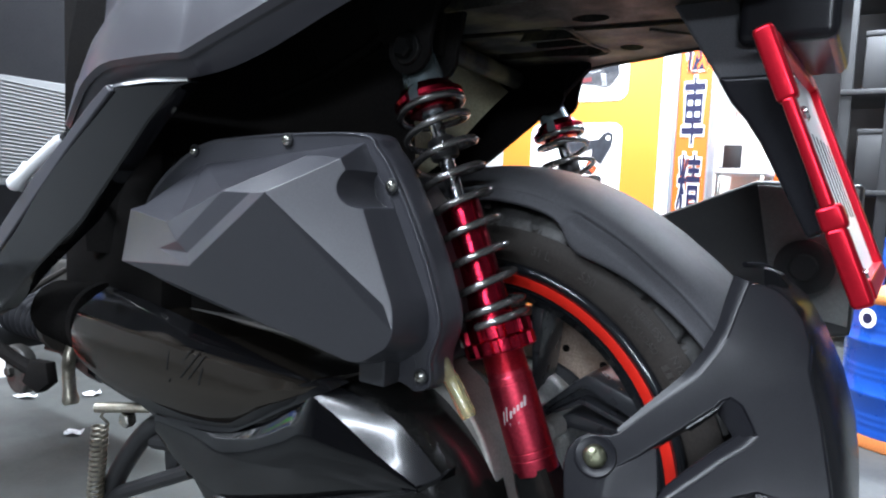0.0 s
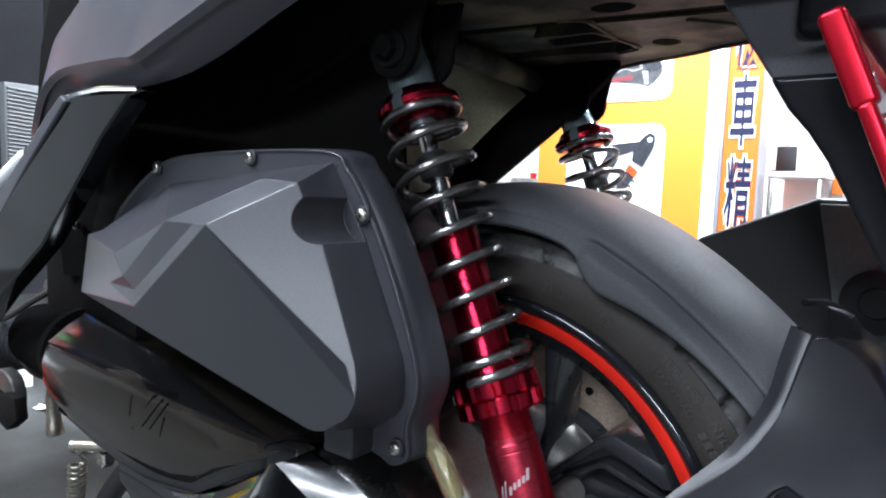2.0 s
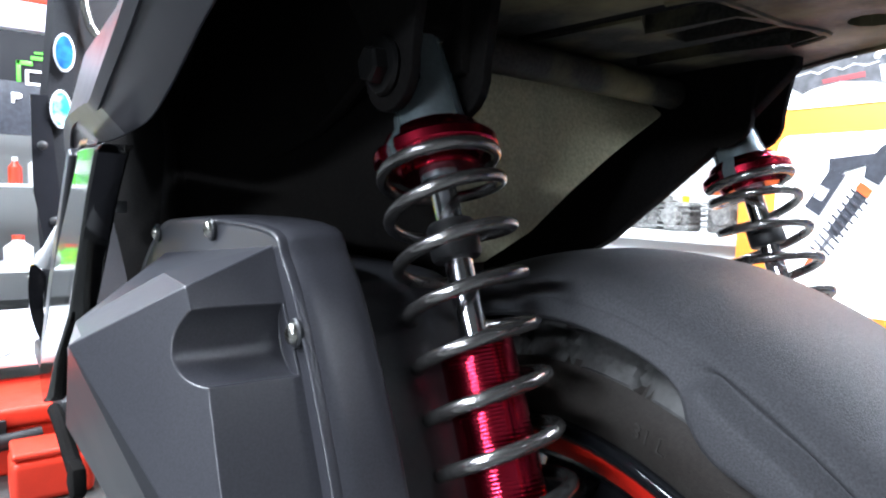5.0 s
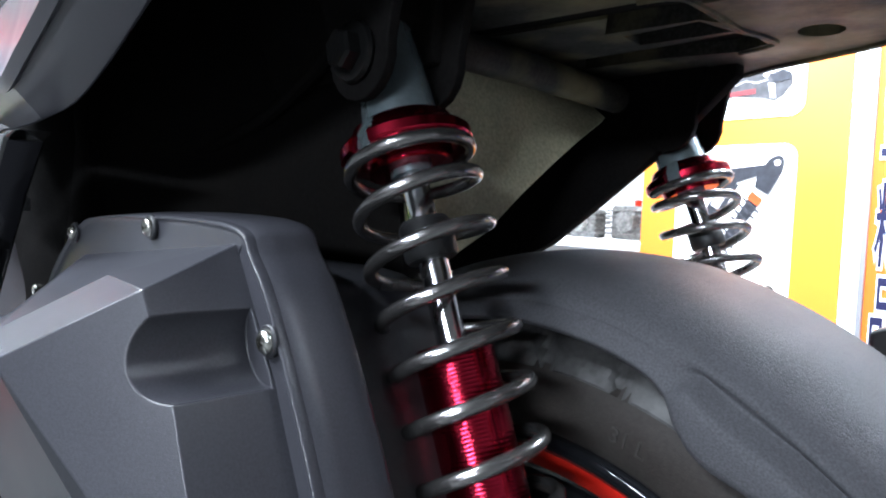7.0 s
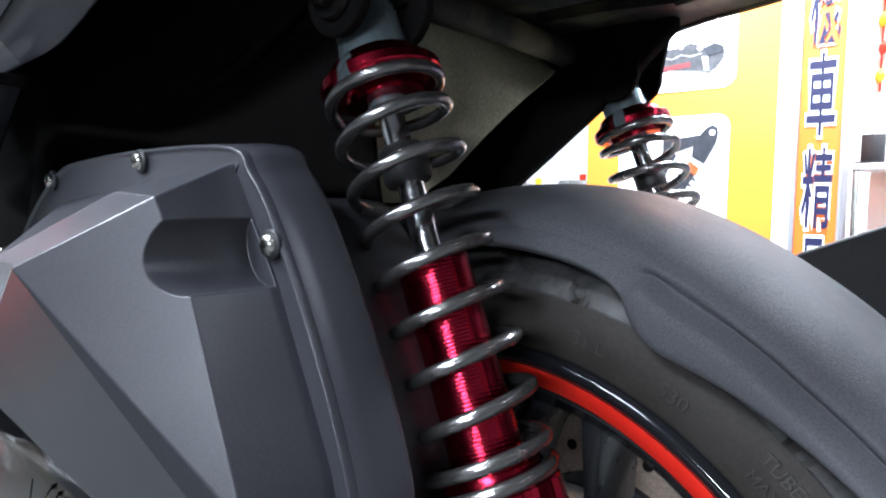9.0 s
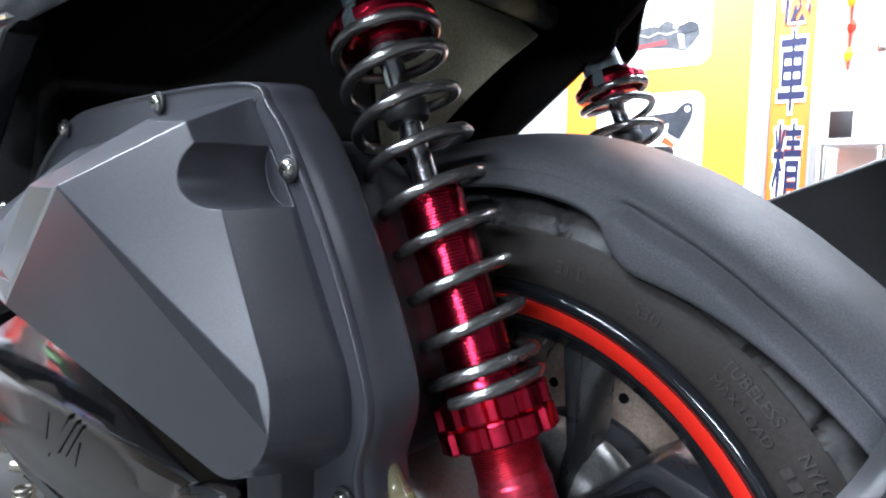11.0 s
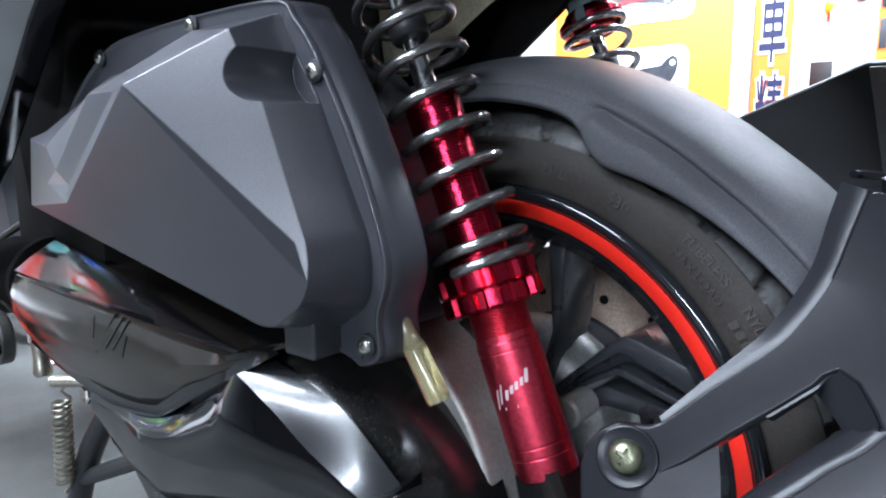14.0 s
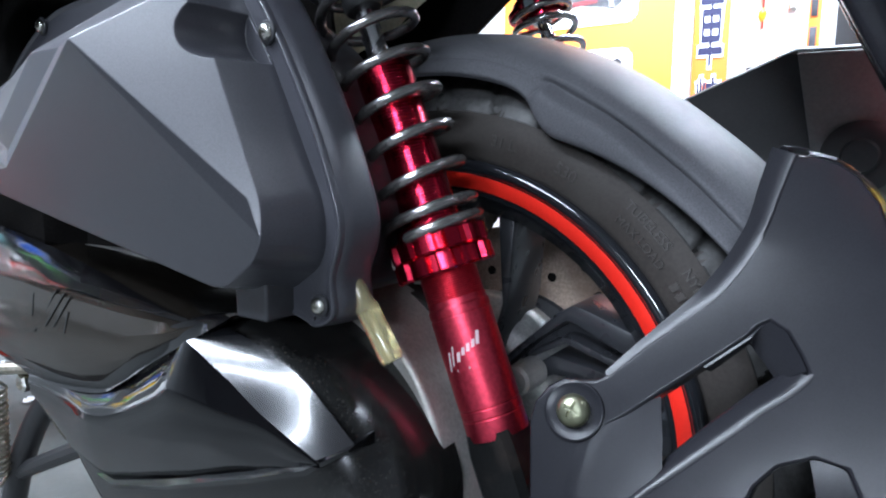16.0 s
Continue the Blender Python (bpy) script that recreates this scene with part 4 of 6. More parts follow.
# --- engine parts ahead of the transmission
def engine():
    s0 = holder("engine", scooter, "dark oily engine with ribbed cooling hose")
    block = smooth_loop([(-0.935, 0.41, 0), (-0.90, 0.425, 0), (-0.78, 0.425, 0), (-0.745, 0.40, 0), (-0.745, 0.30, 0), (-0.78, 0.262, 0), (-0.86, 0.268, 0), (-0.93, 0.30, 0)], 3)
    weighted(sub("block", prism([(p.x, p.y) for p in block], 0.475, 0.64, 0.006, 2), M_GEAR, s0, "dark oily block", 60))
    ring = []
    for k in range(49):
        x = -0.945 + k * 0.0027
        r = 0.0285 + 0.0035 * math.sin(k * 1.05)
        ring.append([(x, 0.440 + r * math.cos(2 * math.pi * a / 24), 0.347 + r * math.sin(2 * math.pi * a / 24)) for a in range(24)])
    sub("cooling_hose", loft(ring), M_SHIELD, s0, "ribbed black hose", 60)
    sub("hose_band", lathe([(0.030, -0.007), (0.0385, -0.006), (0.0395, 0.0), (0.0385, 0.006), (0.030, 0.007)], (-0.812, 0.440, 0.350), (1, 0, 0), 36), M_RUBBER, s0, "grey rubber hose band", 60)
    lobe = smooth_loop([(-0.945, 0.300, 0), (-0.900, 0.300, 0), (-0.882, 0.272, 0), (-0.893, 0.243, 0), (-0.918, 0.236, 0), (-0.943, 0.250, 0)], 3)
    weighted(sub("bracket", prism([(p.x, p.y) for p in lobe], 0.418, 0.436, 0.004, 2), M_GEAR, s0, "oily cast bracket", 60))
    for x, z in ((-0.925, 0.268), (-0.86, 0.288), (-0.80, 0.288), (-0.77, 0.372), (-0.87, 0.402)):
        y = 0.418 if x < -0.9 else 0.475
        sub("engine_bolt", lathe([(0.0085, 0.0), (0.0085, -0.006), (0.007, -0.0075), (0.0002, -0.0075)], (x, y, z), (0, 1, 0), 6), M_GEAR, s0, "oily bolt head", 20)
    sub("drain_pipe", tube(smooth_loop([(-0.800, 0.445, 0.335), (-0.796, 0.432, 0.306), (-0.792, 0.430, 0.272), (-0.787, 0.430, 0.246)], 4, False), [0.0085] * 10 + [0.010, 0.011, 0.009], 12), M_SPRINGOLD, s0, "dull brown pipe")
    for k in range(4):
        z = 0.296 + 0.026 * k
        weighted(sub("cooling_fin", prism([(-0.905, z), (-0.755, z + 0.004), (-0.755, z + 0.010), (-0.905, z + 0.006)], 0.452, 0.478, 0.0015), M_GEAR, s0, "cast cooling fin", 60))
    sub("cable", tube(smooth_loop([(-0.95, 0.42, 0.40), (-0.90, 0.405, 0.382), (-0.845, 0.402, 0.392), (-0.80, 0.41, 0.415), (-0.76, 0.43, 0.44)], 5, False), 0.0042, 8), M_RUBBER, s0, "black cable")


engine()


# --- rear mudguard and bracket
def leaf_y(x, z):
    return 0.3016 + 0.143 * x + 0.448 * z + 0.16 * max(0.0, z - (0.4500 - 0.28 * x))


def plate_with_holes(outlines, holes, depth, width):
    """Sheets on the mudguard's side plane that share their edges, with openings through the first."""
    bm = bmesh.new()
    for outline, cuts in zip(outlines, (holes, [])):
        edges = []
        for loop in [outline] + cuts:
            vs = [bm.verts.new((x, leaf_y(x, z), z)) for x, z in loop]
            edges += [bm.edges.new((vs[i], vs[(i + 1) % len(vs)])) for i in range(len(vs))]
        bmesh.ops.triangle_fill(bm, use_beauty=True, use_dissolve=False, edges=edges)
    bmesh.ops.remove_doubles(bm, verts=bm.verts, dist=1e-5)
    out = bmesh.ops.extrude_face_region(bm, geom=bm.faces[:])
    bmesh.ops.translate(bm, verts=[e for e in out["geom"] if isinstance(e, bmesh.types.BMVert)], vec=(0, depth, -0.35 * depth))
    bmesh.ops.recalc_face_normals(bm, faces=bm.faces)
    bevel(bm, width, 3, 30)
    return bm


def mudguard():
    s0 = holder("mudguard", scooter, "matt charcoal rear mudguard with bracket arm")
    rings = []
    for z, xf, xb, flare in ((0.492, 0.004, 0.036, 0.0), (0.470, 0.004, 0.050, 0), (0.447, 0.006, 0.062, 0), (0.41, 0.012, 0.077, 0), (0.37, 0.028, 0.088, 0), (0.33, 0.040, 0.094, 0), (0.25, 0.040, 0.099, 0), (0.15, 0.045, 0.100, 0)):
        y0 = max(0.452, leaf_y(xf, z)) + 0.004
        xs = xb - xf
        half = [(xf, y0), (xf + xs * 0.30, y0 + 0.003), (xf + xs * 0.55, y0 + 0.008), (xb - 0.014, y0 + 0.022), (xb - 0.006, y0 + 0.038), (xb - 0.002, y0 + 0.062), (xb, 0.60)]
        brow = [(0.064, 0.4400), (0.051, 0.462), (0.038, 0.478), (0.025, 0.4855), (0.010, 0.4900), (-0.01, 0.492)]
        sink = 0.0006 * (0.495 - z) * 1000 / 45
        rings.append([(x, y, min(z, along_table(brow, x) - sink)) for x, y in half] + [(x, 1.2 - y, min(z, along_table(brow, x) - sink)) for x, y in half[-2::-1]])
    sub("shell", thick(loft(rings, False, False), 0.003), M_MUD, s0, "", 30)
    crease = [(0.0580, 0.4335), (0.0440, 0.4380), (0.0220, 0.4435), (0.0010, 0.4495)]
    outline = crease + [(-0.004, 0.437), (-0.013, 0.4215), (-0.022, 0.4115), (-0.043, 0.3925), (-0.061, 0.3742), (-0.067, 0.3708), (-0.074, 0.3700), (-0.083, 0.3695), (-0.091, 0.3645), (-0.0965, 0.3560), (-0.0975, 0.3460), (-0.089, 0.310), (-0.075, 0.262), (-0.040, 0.262), (-0.028, 0.295), (0.008, 0.318), (0.0135, 0.336), (0.022, 0.346), (0.036, 0.352), (0.049, 0.350), (0.0545, 0.340), (0.060, 0.318), (0.082, 0.318), (0.0790, 0.360), (0.0690, 0.4000)]
    brow_leaf = [(0.0090, 0.4885), (0.0200, 0.4890), (0.0310, 0.4850), (0.0400, 0.4785), (0.0505, 0.4655), (0.0570, 0.4500)] + crease
    hole = [(-0.0465, 0.3575), (-0.0337, 0.3690), (-0.0162, 0.3840), (0.0020, 0.4000), (0.0055, 0.4050), (0.0105, 0.4080), (0.0183, 0.4040), (0.0256, 0.3937), (0.0292, 0.3872), (0.0111, 0.3692), (-0.0105, 0.3484), (-0.0398, 0.3201), (-0.0470, 0.3135), (-0.0600, 0.3000), (-0.0700, 0.3180), (-0.0670, 0.3360), (-0.0580, 0.3490)]
    weighted(sub("side_plate", plate_with_holes([outline, brow_leaf], [hole], 0.016, 0.0022), M_MUD, s0, "", 60))
    # sloping walls round the opening, its broad lower ledge, and the sunk floor beside the arm
    def sunk(x, z, d):
        return (x, leaf_y(x, z) + d, z)
    wall = [(-0.0162, 0.3840, -0.0150, 0.3800), (0.0020, 0.4000, 0.0005, 0.3950), (0.0055, 0.4050, 0.0022, 0.3945), (0.0105, 0.4080, 0.0050, 0.3915), (0.0183, 0.4040, 0.0095, 0.3870), (0.0256, 0.3937, 0.0140, 0.3818), (0.0288, 0.3880, 0.0160, 0.3792)]
    rows = [[sunk(x0, z0, 0.0016), sunk((x0 + x1) / 2, (z0 + z1) / 2, 0.0052), sunk(x1, z1, 0.0120)] for x0, z0, x1, z1 in wall]
    sub("opening_wall", thick(loft(rows, False, False), 0.0015), M_MUD, s0, "", 60)
    low = smooth_loop([(0.0300, 0.3862, 0), (0.0230, 0.3780, 0), (0.0111, 0.3680, 0), (0.0020, 0.3585, 0), (-0.0200, 0.3375, 0), (-0.0400, 0.3188, 0), (-0.0600, 0.2995, 0)], 4, False)
    high = smooth_loop([(0.0190, 0.3858, 0), (0.0130, 0.3795, 0), (0.0040, 0.3715, 0), (-0.0020, 0.3655, 0), (-0.0180, 0.3490, 0), (-0.0350, 0.3300, 0), (-0.0530, 0.3095, 0)], 4, False)
    rows = [[sunk(p.x + 0.0026, p.y - 0.0026, 0.0012), sunk(p.x + 0.0012, p.y - 0.0012, -0.0004), sunk(p.x, p.y, -0.0002), sunk(p.x * 0.7 + q.x * 0.3, p.y * 0.7 + q.y * 0.3, 0.0018), sunk(p.x * 0.15 + q.x * 0.85, p.y * 0.15 + q.y * 0.85, 0.0066), sunk(q.x, q.y, 0.0082), sunk(q.x + 0.0008, q.y - 0.0008, 0.0200)] for p, q in zip(low, high)]
    sub("opening_ledge", loft(rows, False, False), M_MUD, s0, "", 60)
    pocket = []
    for x0, z0, x1, z1 in ((-0.0640, 0.3480, -0.0340, 0.3672), (-0.0740, 0.3370, -0.0300, 0.3500), (-0.0770, 0.3180, -0.0275, 0.3350), (-0.0680, 0.2930, -0.0320, 0.3285)):
        pocket.append([sunk(x0 + (x1 - x0) * k / 8, z0 + (z1 - z0) * k / 8, (-0.0002 if k == 1 else 0.0006 if k == 0 else 0.0024 * (k - 1) / 7)) for k in range(9)])
    sub("sunk_floor", loft(pocket, False, False), M_MUD, s0, "", 60)
    # chamfer that runs from the top corner down to the arm
    inner = smooth_loop([(0.0105, 0.4895, 0), (0.0062, 0.4700, 0), (0.0022, 0.4505, 0), (-0.0030, 0.4375, 0), (-0.0122, 0.4215, 0), (-0.0215, 0.4112, 0), (-0.0430, 0.3922, 0), (-0.0610, 0.3738, 0)], 5, False)
    outer = smooth_loop([(-0.0020, 0.4930, 0), (-0.0050, 0.4740, 0), (-0.0075, 0.4540, 0), (-0.0140, 0.4370, 0), (-0.0215, 0.4235, 0), (-0.0280, 0.4145, 0), (-0.0465, 0.3940, 0), (-0.0630, 0.3750, 0)], 5, False)
    deep = [0.0075, 0.0075, 0.0070, 0.0065, 0.0050, 0.0030, 0.0015, 0.0008]
    rows = []
    for k, (p, q) in enumerate(zip(inner, outer)):
        f = k / 5
        d0 = deep[min(int(f), 7)] + (deep[min(int(f) + 1, 7)] - deep[min(int(f), 7)]) * (f - int(f))
        rows.append([sunk(p.x + 0.0022, p.y - 0.0008, 0.0016), sunk(p.x + 0.0010, p.y - 0.0004, -0.0004), sunk(p.x - 0.0004, p.y, -0.0002), sunk(p.x * 0.5 + q.x * 0.5, p.y * 0.5 + q.y * 0.5, d0 * 0.5 - 0.0001), sunk(q.x, q.y, d0), sunk(q.x + 0.001, q.y - 0.001, d0 + 0.003), sunk(q.x + 0.004, q.y - 0.003, d0 + 0.016)])
    sub("chamfer", loft(rows, False, False), M_MUD, s0, "", 60)
    at = Vector((-0.0745, leaf_y(-0.0745, 0.3545) - 0.0004, 0.3545))
    n = Vector((0.143, -1, 0.448)).normalized()
    sub("screw_boss", lathe([(0.0162, -0.006), (0.0162, 0.0), (0.0157, 0.0011), (0.0148, 0.0014), (0.0134, 0.0009), (0.0110, 0.0005), (0.0002, 0.0005)], at, n, 36), M_MUD, s0)
    cross_screw(s0, at + n * 0.0012, n, 0.0088, M_BRASS, "olive plated cross-head screw")
    sub("far_lip", tube(smooth_loop([(-0.012, 0.655, 0.492), (0.004, 0.690, 0.488), (0.022, 0.70, 0.470), (0.034, 0.70, 0.452)], 4, False), [0.003] * 12 + [0.002], 8), M_MUD, s0)


mudguard()


# --- body panels, underside and tail
def ribbon(rows, t):
    return thick(loft(rows, False, False), t)


def body():
    # upper side panel: a ridge runs along it and bends at a corner, with a flat band below
    ahead = ((0.04, 0.80, 0.83, 0.95), (-0.06, 0.768, 0.80, 0.95), (-0.14, 0.732, 0.765, 0.95), (-0.20, 0.703, 0.738, 0.95), (-0.251, 0.686, 0.7055, 0.94), (-0.328, 0.6600, 0.6820, 0.93), (-0.380, 0.6465, 0.6675, 0.92), (-0.414, 0.6400, 0.6580, 0.92))
    behind = ((-0.414, 0.6400, 0.6580, 0.92), (-0.434, 0.6390, 0.6585, 0.91), (-0.485, 0.6390, 0.6585, 0.90), (-0.535, 0.6395, 0.6560, 0.88), (-0.575, 0.6200, 0.6420, 0.865), (-0.605, 0.5990, 0.624, 0.85), (-0.628, 0.590, 0.612, 0.84), (-0.645, 0.585, 0.605, 0.83), (-0.655, 0.585, 0.605, 0.83))
    def panel_row(x, z0, zf, z1, turn):
        o = max(0, x + 0.22) * 0.5 + max(0, -0.545 - x) ** 1.6 * 0.9
        dy = turn * min(1.0, (x + 0.414) / 0.03) if turn else 0.0
        return [(x, 0.354 + o + dy, z0 + 0.022), (x, 0.352 + o + dy, z0 + 0.0008), (x, 0.3505 + o + dy, z0), (x, 0.3495 + o + dy, z0 + 0.0004), (x, 0.3370 + o, zf - 0.0035), (x, 0.334 + o, zf), (x, 0.3365 + o, zf + 0.0065), (x, 0.346 + o, zf + 0.045), (x, 0.375 + o, zf + 0.095), (x, 0.400 + o, max(0.905, zf + 0.135))]

    def panel_sheet(rows):
        rows = list(zip(*[smooth_loop(col, 3, False) for col in zip(*rows)]))
        sub("side_panel", ribbon([list(r) for r in rows], 0.003), M_PANEL, scooter, "matt grey side panel", 26)
    panel_sheet([panel_row(*r, 0.0)[4:] for r in ahead + behind[1:]])
    panel_sheet([panel_row(*r, 0.006)[:6] for r in ahead])
    panel_sheet([panel_row(*r, 0.0)[:6] for r in behind])
    strip = [(-0.532, 0.6365), (-0.561, 0.6200), (-0.606, 0.5890), (-0.671, 0.5480), (-0.745, 0.4920), (-0.83, 0.425), (-0.82, 0.408), (-0.742, 0.4680), (-0.665, 0.5270), (-0.600, 0.5760), (-0.560, 0.6040), (-0.522, 0.6300)]
    weighted(sub("side_strip", prism(strip, 0.3315, 0.348, 0.0025, 3), M_PANEL, scooter, "matt grey edge strip", 60))
    q = [(-0.405, 0.6330, 0.331), (-0.470, 0.6345, 0.334), (-0.535, 0.6340, 0.340), (-0.585, 0.604, 0.339), (-0.64, 0.552, 0.338), (-0.715, 0.484, 0.336), (-0.83, 0.40, 0.337), (-0.79, 0.376, 0.334), (-0.748, 0.393, 0.333), (-0.672, 0.446, 0.332), (-0.583, 0.503, 0.332), (-0.5165, 0.559, 0.331), (-0.470, 0.5995, 0.331), (-0.428, 0.6290, 0.330)]
    n = len(q)
    weighted(sub("lower_side_panel", solid([(x, 0.3350 + 0.012 * (x + 0.405) * (x < -0.6) + d, z) for d in (0, 0.02) for x, z, y in q], [tuple(range(n)), tuple(range(2 * n - 1, n - 1, -1))] + [(i, i + n, (i + 1) % n + n, (i + 1) % n) for i in range(n)], 0.003, 2), M_GLOSS, scooter, "gloss black lower side panel", 60))
    sub("chrome_trim", loft([[(x, y - w * 0.3, z + w), (x, y - w * 0.8, z), (x, y - w * 0.3, z - w), (x, y + 0.004, z)] for x, y, z, w in ((-0.537, 0.340, 0.6365, 0.0022), (-0.50, 0.3370, 0.6375, 0.0024), (-0.46, 0.3330, 0.6370, 0.0020), (-0.402, 0.3290, 0.6330, 0.0016))]), M_CHROME, scooter, "chrome trim strip")
    # unseen lid at seat height, added to keep overhead light out of the body
    sub("seat_light_block", box(-0.80, 0.05, 0.385, 0.83, 0.875, 0.905, 0.006), M_PIT, scooter, "unseen black lid at seat height, added to block light")
    # underside
    oval = [(-0.137 + 0.017 * math.cos(k * 0.524), 0.545 + 0.013 * math.sin(k * 0.524)) for k in range(12)]
    slot = [(-0.139 + 0.012 * math.cos(k * 0.524), 0.669 + 0.014 * math.sin(k * 0.524)) for k in range(12)]
    recess = [(-0.214, 0.571), (-0.178, 0.565), (-0.172, 0.578), (-0.175, 0.620), (-0.181, 0.608), (-0.236, 0.603)]
    notch = [(-0.230, 0.6135), (-0.182, 0.6110), (-0.1765, 0.642), (-0.202, 0.640), (-0.233, 0.638)]
    wedge = [(-0.177, 0.6460), (-0.171, 0.663), (-0.173, 0.682), (-0.195, 0.691), (-0.241, 0.679), (-0.300, 0.677), (-0.290, 0.650), (-0.225, 0.650)]
    groove = [(-0.2922, 0.5497), (-0.0602, 0.5759), (-0.0671, 0.5960), (-0.3047, 0.5640)]
    holes = ((oval, 0.745), (slot, 0.745), (recess, 0.735), (notch, 0.733), (wedge, 0.730), (groove, 0.724))
    rim = [(-0.29, 0.800), (-0.252, 0.788), (-0.222, 0.767), (-0.190, 0.749), (-0.160, 0.738), (-0.130, 0.726), (-0.100, 0.708), (-0.070, 0.697), (0.02, 0.672)]
    slab = cut(prism2([(-0.80, 0.475), (-0.80, 0.80)] + rim + [(0.02, 0.475)], 0.706, 0.78), [prism2(o, 0.69, z) for o, z in holes])
    # a black sheet in each hollow stands in for its shade
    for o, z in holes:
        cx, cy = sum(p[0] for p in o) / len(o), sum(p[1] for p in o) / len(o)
        sub("tray_shade_sheet", prism2([(cx + (x - cx) * 0.97, cy + (y - cy) * 0.97) for x, y in o], z - 0.016, z - 0.012), M_PIT, scooter, "black sheet standing in for shade in a tray hollow")
    sub("underseat_tray", slab, M_UNDER, scooter, "dusty black underseat tray", 30)
    for line in (((-0.190, 0.560), (-0.172, 0.566), (-0.1695, 0.590), (-0.1715, 0.640), (-0.167, 0.663), (-0.1690, 0.684), (-0.194, 0.694)), ((-0.10, 0.60), (-0.06, 0.65), (-0.055, 0.688)), ((-0.02, 0.49), (-0.03, 0.678))):
        sub("pressed_ridge", tube(smooth_loop([Vector((x, y, 0.7065)) for x, y in line], 4, False), 0.0024, 8), M_UNDER, scooter)
    sub("tray_rib", tube([(-0.286, 0.508, 0.692), (-0.292, 0.60, 0.692), (-0.300, 0.722, 0.690)], 0.011, 12), M_UNDER, scooter)
    sub("tray_edge", tube([(x, y - 0.003, 0.7065) for x, y in rim], 0.0032, 8), M_UNDER, scooter)
    sub("frame_rail", tube(smooth_loop([(-0.245, 0.478, 0.742), (-0.26, 0.480, 0.712), (-0.40, 0.49, 0.66), (-0.55, 0.48, 0.56)], 4, False), 0.013, 12), M_PIT, scooter, "black frame tube")
    hug = []
    for y in (0.505, 0.54, 0.58, 0.62, 0.655, 0.69, 0.722):
        f = (y - 0.40) / 0.322
        zl = 0.566 + 0.112 * max(0, (y - 0.56) / 0.165) ** 0.85 if y > 0.56 else 0.566
        hug.append([(-0.318 + 0.02 * (1 - z1) - 0.012 * f, y, zl + (0.692 - zl) * z1) for z1 in (0, 0.1, 0.35, 0.7, 0.93, 1.0)])
    sub("inner_fender", ribbon(hug, 0.004), M_TUB, scooter, "dusty grey inner fender", 40)
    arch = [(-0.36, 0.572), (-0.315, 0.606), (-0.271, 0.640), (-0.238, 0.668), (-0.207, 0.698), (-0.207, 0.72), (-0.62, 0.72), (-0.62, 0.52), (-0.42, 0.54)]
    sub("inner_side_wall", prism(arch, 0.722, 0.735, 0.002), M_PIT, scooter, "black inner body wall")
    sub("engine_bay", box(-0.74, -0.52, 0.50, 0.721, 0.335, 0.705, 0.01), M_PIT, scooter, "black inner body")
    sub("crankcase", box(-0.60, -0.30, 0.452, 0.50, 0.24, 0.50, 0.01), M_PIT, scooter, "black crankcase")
    # near-black sheet and boxes back the body where only unlit depth shows
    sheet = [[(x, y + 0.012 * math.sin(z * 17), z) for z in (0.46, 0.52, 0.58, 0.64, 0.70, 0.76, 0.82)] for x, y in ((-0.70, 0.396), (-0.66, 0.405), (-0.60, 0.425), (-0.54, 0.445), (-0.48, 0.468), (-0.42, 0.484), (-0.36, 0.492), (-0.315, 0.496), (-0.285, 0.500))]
    sub("inner_panel", ribbon(sheet, 0.004), M_PIT, scooter, "near-black inner panel standing in for deep shade", 60)
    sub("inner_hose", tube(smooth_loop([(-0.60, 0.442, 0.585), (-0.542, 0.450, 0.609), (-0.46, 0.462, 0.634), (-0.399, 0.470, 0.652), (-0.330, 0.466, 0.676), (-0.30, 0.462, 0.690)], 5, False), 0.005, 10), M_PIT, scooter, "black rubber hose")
    sub("inner_panel", box(-0.60, -0.245, 0.474, 0.488, 0.668, 0.80, 0.003), M_PIT, scooter, "near-black inner panel standing in for deep shade")
    for x, y, z in ((-0.660, 0.408, 0.517),):
        sub("inner_screw", lathe([(0.0055, -0.004), (0.0055, 0.001), (0.0035, 0.003), (0.0002, 0.0032)], (x, y - 0.008, z), (0, -1, 0), 14), M_STEEL, scooter, "dull steel screw")
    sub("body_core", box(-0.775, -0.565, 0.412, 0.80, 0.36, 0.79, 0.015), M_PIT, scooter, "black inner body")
    bracket = [(-0.226, 0.712), (-0.300, 0.712), (-0.280, 0.688)] + [(-0.255 + 0.0215 * math.cos(radians(a)), 0.668 + 0.0215 * math.sin(radians(a))) for a in range(170, 371, 20)]
    for y in (0.440, 0.482, 0.722, 0.764):
        weighted(sub("mount_bracket", prism(bracket, y - 0.003, y + 0.003, 0.001), M_PIT, scooter, "black shock mount bracket", 60))
    for y, face in ((0.437, -1), (0.767, 1)):
        sub("mount_bolt", lathe([(0.009, -0.004), (0.009, 0.004), (0.0078, 0.0055), (0.0002, 0.0055)], (-0.255, y - 0.006 if face < 0 else y + 0.006, 0.668), (0, face, 0), 6), M_FORK, scooter, "dark hex bolt", 20)
        sub("bolt_washer", lathe([(0.006, -0.004), (0.0130, -0.004), (0.0140, -0.002), (0.0130, 0.0), (0.0115, 0.0006), (0.006, 0.0)], (-0.255, y - 0.004 if face < 0 else y + 0.004, 0.668), (0, face, 0), 28), M_FORK, scooter)
    # silencer on the far side
    s1 = holder("silencer", scooter, "black silencer with angular heat guard")
    box_pts = [(-0.125, 0.530), (-0.022, 0.5745), (0.075, 0.5725), (0.075, 0.42), (-0.125, 0.38)]
    weighted(sub("heat_guard", prism(box_pts, 0.752, 0.86, 0.004, 3), M_BLACK, s1, "", 60))
